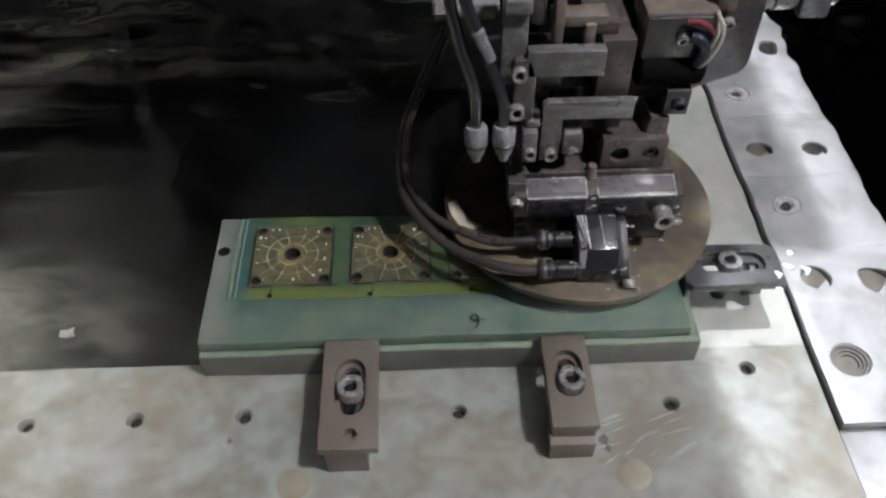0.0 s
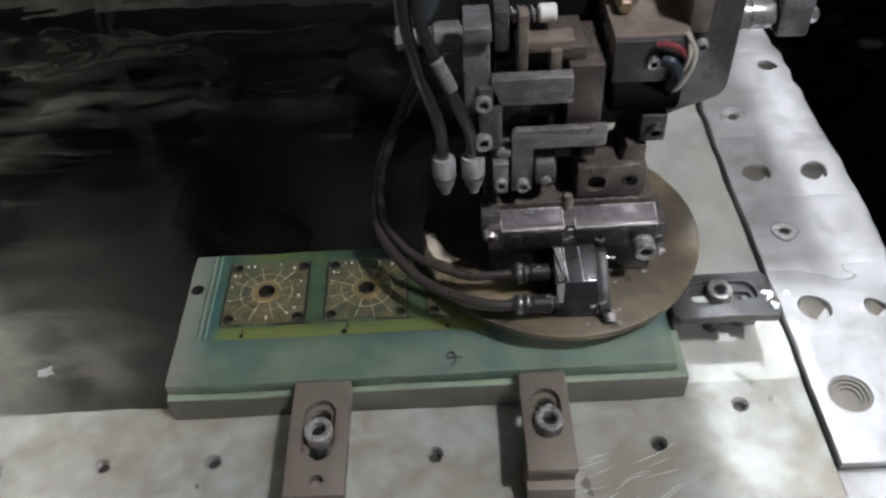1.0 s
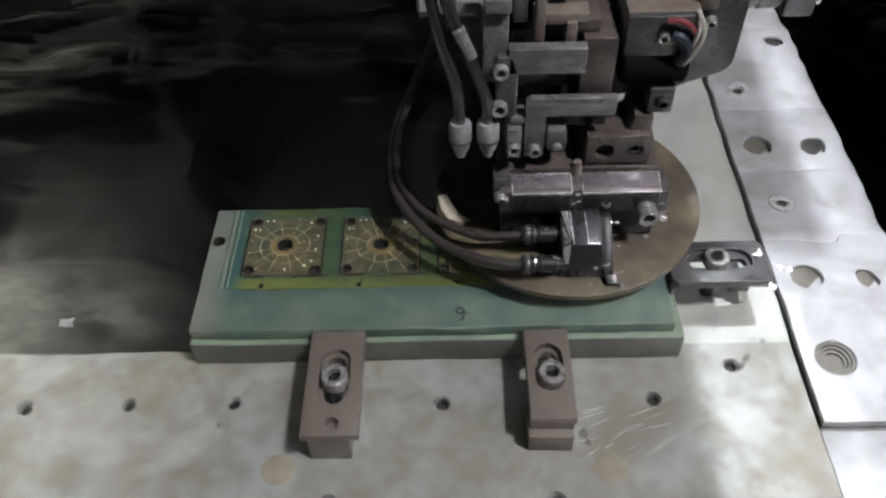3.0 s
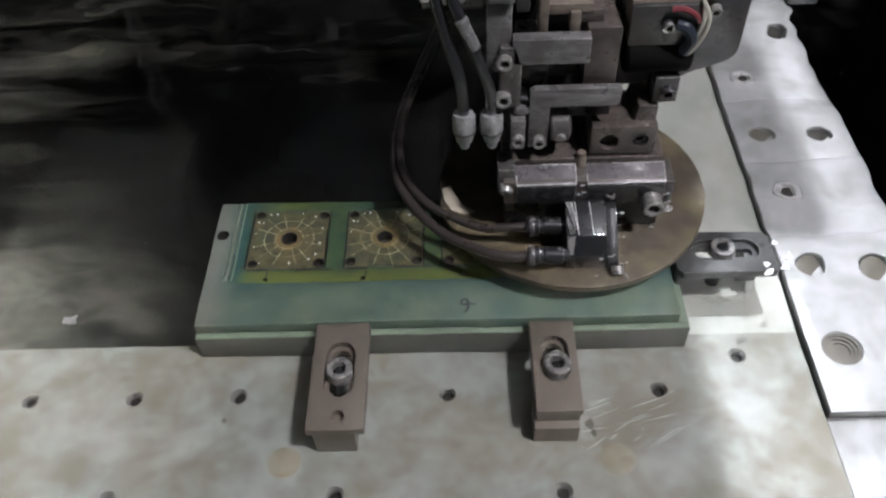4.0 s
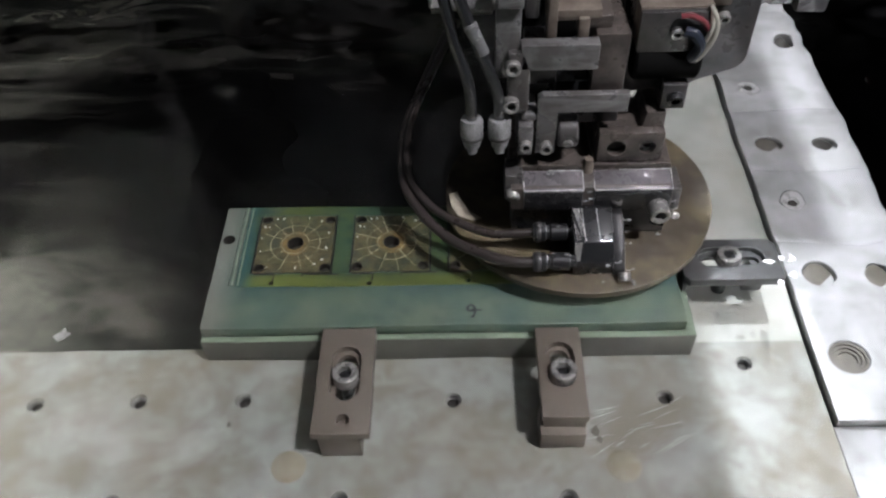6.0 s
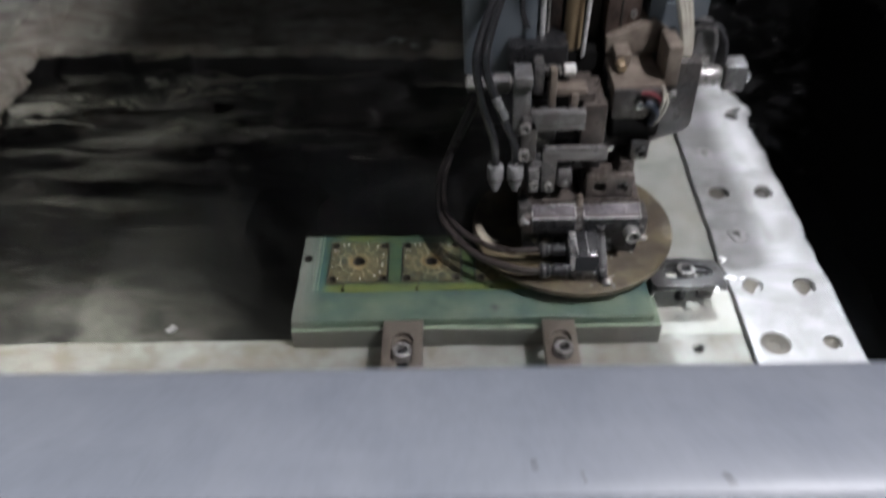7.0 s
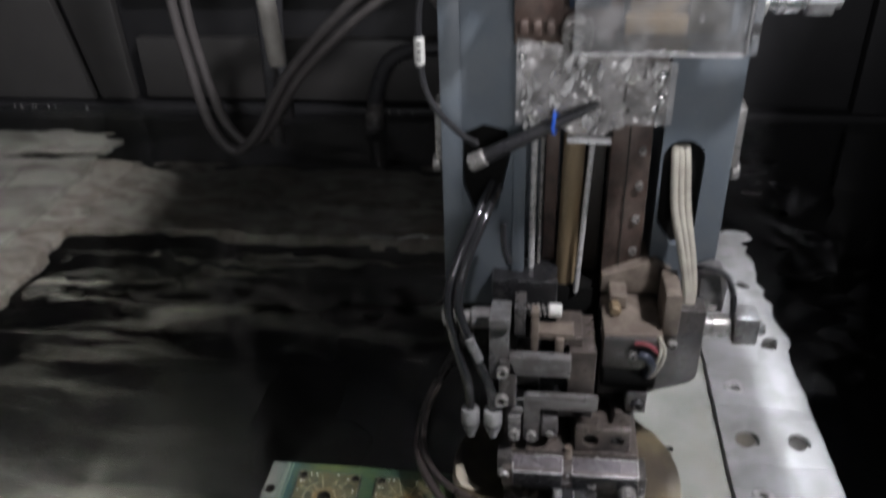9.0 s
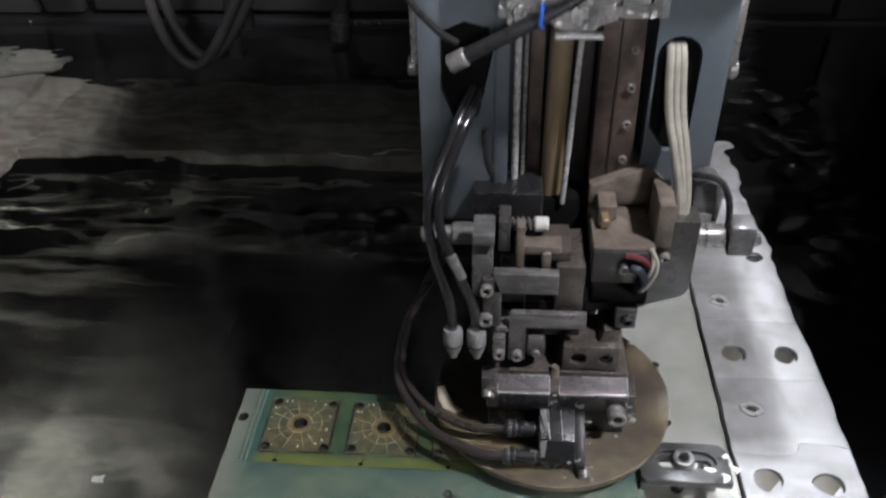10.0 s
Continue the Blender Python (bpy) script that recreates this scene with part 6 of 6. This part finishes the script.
    tagged(link("rear_panel", edge, "wallgrey"), "dull grey sheet panel with a slanted edge on the rear wall", "panel", "rear panels", "structure")
    edge = prism([(-0.508, 0.052), (-0.462, 0.052), (-0.470, 0.300), (-0.552, 0.300)], 0.666, 0.680, "y", 0.002)
    tagged(link("rear_panel", edge, "wallgrey"), "dark grey sheet panel on the rear wall", "panel", "rear panels", "structure")
    for x0, x1, z0, z1 in ((-0.445, -0.035, 0.181, 0.300), (-0.445, -0.035, 0.056, 0.130)):
        tagged(link("rear_panel", box(x0, x1, 0.664, 0.680, z0, z1, 0.002), "wallgrey"), "dull grey sheet panel on the rear wall", "panel", "rear panels", "structure")
    # unseen pale panel, added as something bright for the ripples to mirror
    tagged(link("rear_panel", box(-0.590, 0.02, 0.655, 0.680, 0.318, 0.372, 0.004), "pipe"), "unseen pale panel added for the water to mirror", "panel", "rear panels", "structure")
    edge = prism([(0.12, 0.195), (0.326, 0.193), (0.343, 0.30), (0.343, 0.90), (0.12, 0.90)], 0.662, 0.680, "y", 0.002)
    tagged(link("rear_panel", edge, "walllight"), "blue-grey sheet panel on the rear wall", "panel", "rear panels", "structure")
    tagged(link("rear_panel", box(0.349, 0.392, 0.664, 0.680, 0.193, 0.90, 0.002), "walllight"), "narrow blue-grey sheet panel on the rear wall", "panel", "rear panels", "structure")
    tagged(link("rear_panel", box(0.394, 0.46, 0.664, 0.680, -0.05, 0.90, 0.002), "paintdark"), "black sheet panel on the rear wall", "panel", "rear panels", "structure")
    # small plug high on the side wall
    g = thing("wall_plug", "white plug with a red collar on the tank's side wall", "plug")
    part("plug_body", lathe((0.458, 0.555, 0.308), (0.440, 0.548, 0.303), [(0, 0.007), (0.7, 0.007), (0.9, 0.0055), (1, 0.003)], 16), "whiteplastic", g)
    part("collar", lathe((0.459, 0.555, 0.309), (0.452, 0.5525, 0.307), [(0, 0.0095), (0.8, 0.0095), (1, 0.008)], 18), "red", g, "red collar")
    rng = random.Random(9)
    g = thing("ledge_drops", "small bright drops along the rear ledge", "drops")
    for k in range(14):
        x = rng.choice((rng.uniform(-0.62, -0.50), rng.uniform(-0.16, -0.06)))
        part("drop", rod((x, 0.6535, 0.046), (x, 0.6515, 0.046), rng.uniform(0.0010, 0.0022), 8), "chrome", g)


rear_hoses()


# ---- water, drops and fleck ----
LEVEL = 0.044


def swell(x, y):
    """Height of the ripples: choppy beside the strips and at the rear, calm over the plate."""
    def ramp(v, lo, hi):
        return min(1.0, max(0.0, (v - lo) / (hi - lo)))
    side = ramp(x, 0.215, 0.262) * ramp(0.33 - x, 0.0, 0.05) * ramp(y, 0.08, 0.22)
    splash = math.exp(-((x - 0.192) ** 2 + (y - 0.060) ** 2) / 0.0009)
    over_rail = ramp(y, 0.43, 0.46) * ramp(0.14 - x, 0.0, 0.1) * ramp(x, -0.44, -0.34)
    chop = 0.32 - 0.24 * ramp(-y, -0.035, 0.0) * ramp(x, 0.07, 0.11) + 0.22 * ramp(y, 0.14, 0.26) * ramp(0.43 - y, 0.0, 0.05) * ramp(x, -0.44, -0.36) + 0.10 * ramp(y, 0.12, 0.30) * ramp(x, -0.25, 0.05) + 0.8 * side + 0.9 * side * ramp(y, 0.20, 0.34) + 1.1 * splash + 0.25 * over_rail
    z = 0.0030 * noise.noise((x * 8, y * 15, 0.3)) + 0.0014 * noise.noise((x * 22, y * 38, 1.7)) + 0.00035 * noise.noise((x * 60, y * 85, 3.1))
    teeth = 0.0009 * noise.noise((x * 52, y * 64, 6.4)) * (2.2 * side + 2.4 * side * ramp(y, 0.20, 0.34) + 2.2 * splash)
    return z * chop + teeth


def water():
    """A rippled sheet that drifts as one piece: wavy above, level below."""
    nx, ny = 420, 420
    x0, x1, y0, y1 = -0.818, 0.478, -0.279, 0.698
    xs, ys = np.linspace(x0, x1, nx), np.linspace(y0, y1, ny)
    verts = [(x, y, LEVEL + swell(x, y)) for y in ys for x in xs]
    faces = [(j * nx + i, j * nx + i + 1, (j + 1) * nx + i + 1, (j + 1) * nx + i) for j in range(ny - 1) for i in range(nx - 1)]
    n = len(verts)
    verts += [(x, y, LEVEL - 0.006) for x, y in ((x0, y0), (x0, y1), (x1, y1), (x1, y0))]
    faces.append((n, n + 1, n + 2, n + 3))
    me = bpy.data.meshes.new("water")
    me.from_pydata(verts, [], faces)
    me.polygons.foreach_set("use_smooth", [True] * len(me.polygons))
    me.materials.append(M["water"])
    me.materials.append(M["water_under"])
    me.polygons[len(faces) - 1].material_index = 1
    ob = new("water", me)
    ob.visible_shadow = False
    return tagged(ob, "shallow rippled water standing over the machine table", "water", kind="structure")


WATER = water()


def silt():
    bm = bmesh.new()
    bmesh.ops.create_grid(bm, x_segments=2, y_segments=2, size=0.5)
    bmesh.ops.transform(bm, verts=bm.verts, matrix=Matrix.Translation((-0.190, 0.225, -0.035)) @ Matrix.Diagonal((0.610, 0.44, 1, 1)))
    ob = link("silt_and_reflections", bm, "silt", smooth=False)
    return tagged(ob, "thin grey streaks of silt and painted reflections drifting under the water", "silt", kind="stuff")


SILT = silt()


def drifting_fleck():
    ob = link("white_fleck", prism([(-0.0036, -0.0012), (-0.0010, -0.0026), (0.0030, -0.0030), (0.0024, -0.0002), (0.0034, 0.0020), (0.0006, 0.0016), (-0.0030, 0.0026)], 0.0, 0.0012, "z", 0.0004), "fleck")
    return tagged(ob, "small white fleck drifting on the water", "fleck")


FLECK = drifting_fleck()


def drops():
    rng = random.Random(2)
    spots = [(0.046, 0.0775, 0.0748), (0.049, 0.0778, 0.0748), (0.0655, 0.071, 0.069), (0.0668, 0.069, 0.066), (0.0835, 0.052, 0.053), (0.0775, 0.041, 0.052), (0.083, 0.062, 0.058),
             (0.0700, 0.038, 0.040), (0.0845, 0.038, 0.038), (0.107, 0.066, 0.055), (0.100, 0.061, 0.049), (0.043, 0.0600, 0.0568), (0.0505, 0.0600, 0.0560), (0.0540, 0.0445, 0.0530), (0.031, 0.069, 0.067),
             (0.0475, 0.0765, 0.0752), (0.0520, 0.0770, 0.0751), (0.0642, 0.0716, 0.0702), (0.0658, 0.0700, 0.0690), (0.0672, 0.0705, 0.0667), (0.0645, 0.0690, 0.0640), (0.1068, 0.0698, 0.0625), (0.1075, 0.0684, 0.0580),
             (0.0836, 0.0560, 0.0560), (0.0726, 0.0424, 0.0480), (0.0836, 0.0412, 0.0460), (0.0838, 0.0378, 0.0410), (0.0300, 0.0692, 0.0692), (0.0462, 0.0600, 0.0550), (0.0440, 0.0440, 0.0525)]
    for x, y, z in spots:
        bm = bmesh.new()
        for q in range(rng.choice((2, 3, 4))):
            r = rng.uniform(0.0003, 0.0008)
            vs = bmesh.ops.create_icosphere(bm, subdivisions=1, radius=r)["verts"]
            for v in vs:
                v.co *= rng.uniform(0.6, 1.3)
            bmesh.ops.transform(bm, verts=vs, matrix=Matrix.Translation((x + rng.uniform(-0.0016, 0.0016), y + rng.uniform(-0.0004, 0.0004), z + rng.uniform(-0.0007, 0.0007))) @ Matrix.Diagonal((1.4, 1, 0.6, 1)))
        tagged(link("water_drop", bm, "drop"), "water drops on the wet head, painted white as glints", "drop", "drops on the head")


drops()


def ripples():
    """Thin white strips painted as glints where the water breaks over the back rail."""
    rng = random.Random(6)
    made = []
    for x, l in ((-0.128, 0.012), (-0.112, 0.030), (-0.084, 0.016), (-0.062, 0.036), (-0.031, 0.010)):
        n = 12
        top = [(-l * 0.5 + l * q / n, rng.uniform(0.0001, 0.0014) + 0.0010 * noise.noise((q * 0.7, x * 90, 0.0))) for q in range(n + 1)]
        low = [(u, v - rng.uniform(0.0006, 0.0016)) for u, v in top[1:-1]][::-1]
        ob = link("painted_glint", prism(top + low, -0.0003, 0.0003, "z", 0), "chip")
        tagged(ob, "thin white strip painted as a glint along the back rail", "ripple", "ripple crests")
        made.append((ob, x, 0.431 + rng.uniform(-0.002, 0.004), 0.0015, 6.0))
    return made


def clamp_glints():
    """Short white slivers painted as glare where the jet stirs water by the clamp."""
    rng = random.Random(31)
    made = []
    for _ in range(5):
        n, l, bend = 14, rng.uniform(0.003, 0.007), rng.uniform(-1.6, 1.6)
        mid = [(l * (q / n - 0.5), 0.25 * l * bend * (4 * (q / n - 0.5) ** 2) + rng.uniform(-0.0005, 0.0005)) for q in range(n + 1)]
        wide = [0.0002 + 0.0013 * math.sin(math.pi * q / n) * rng.uniform(0.4, 1.3) for q in range(n + 1)]
        rim_ = [(u, v + w) for (u, v), w in zip(mid, wide)] + [(u, v - w) for (u, v), w in zip(mid, wide)][::-1]
        ob = link("painted_glint", prism(rim_, -0.0003, 0.0003, "z", 0), "chip")
        tagged(ob, "short white sliver painted as glare over the side clamp", "ripple", "ripple crests")
        made.append((ob, rng.uniform(0.150, 0.164), rng.uniform(0.034, 0.050), rng.uniform(0, 360)))
    return made


CLAMP_GLINTS = clamp_glints()


RAIL_GLINTS = ripples()


def motions():
    walk(SILT, [(1.0 * i, pose(0.006 * math.sin(1.7 * i), 0.006 * math.cos(2.3 * i), 0)) for i in range(11)])
    for k, (ob, x, y, z, turn) in enumerate(RAIL_GLINTS):
        walk(ob, [(0.5 * i, pose(x + 0.0025 * math.sin(1.9 * i + k), y + 0.004 * math.cos(1.3 * i + 2 * k), z, 0, 0, turn * math.sin(1.1 * i + k))) for i in range(21)])
    for k, (ob, x, y, turn) in enumerate(CLAMP_GLINTS):
        walk(ob, [(0.25 * i, pose(x + 0.006 * math.sin(2.3 * i + 1.7 * k), y + 0.007 * math.cos(1.9 * i + 2.9 * k), LEVEL - 0.0026 + 0.0036 * math.sin(2.9 * i + 2.1 * k), 0, 0, turn + 38 * math.sin(1.4 * i + k))) for i in range(41)])
    walk(WATER, [(0.5 * i, pose(0.014 * math.sin(1.25 * i), 0.0065 * math.sin(1.7 * i + 0.6), 0)) for i in range(21)])
    walk(FLECK, [(0.0, pose(-0.172, 0.020, LEVEL, 0, 0, 20)), (1.0, pose(-0.166, 0.023, LEVEL, 0, 0, 30)), (3.5, pose(-0.170, 0.017, LEVEL, 0, 0, 10)), (5.5, pose(-0.168, 0.014, LEVEL, 0, 0, 45)),
                (6.8, pose(-0.187, 0.003, LEVEL, 0, 0, 60)), (10.0, pose(-0.174, 0.021, LEVEL, 0, 0, 15))])


motions()
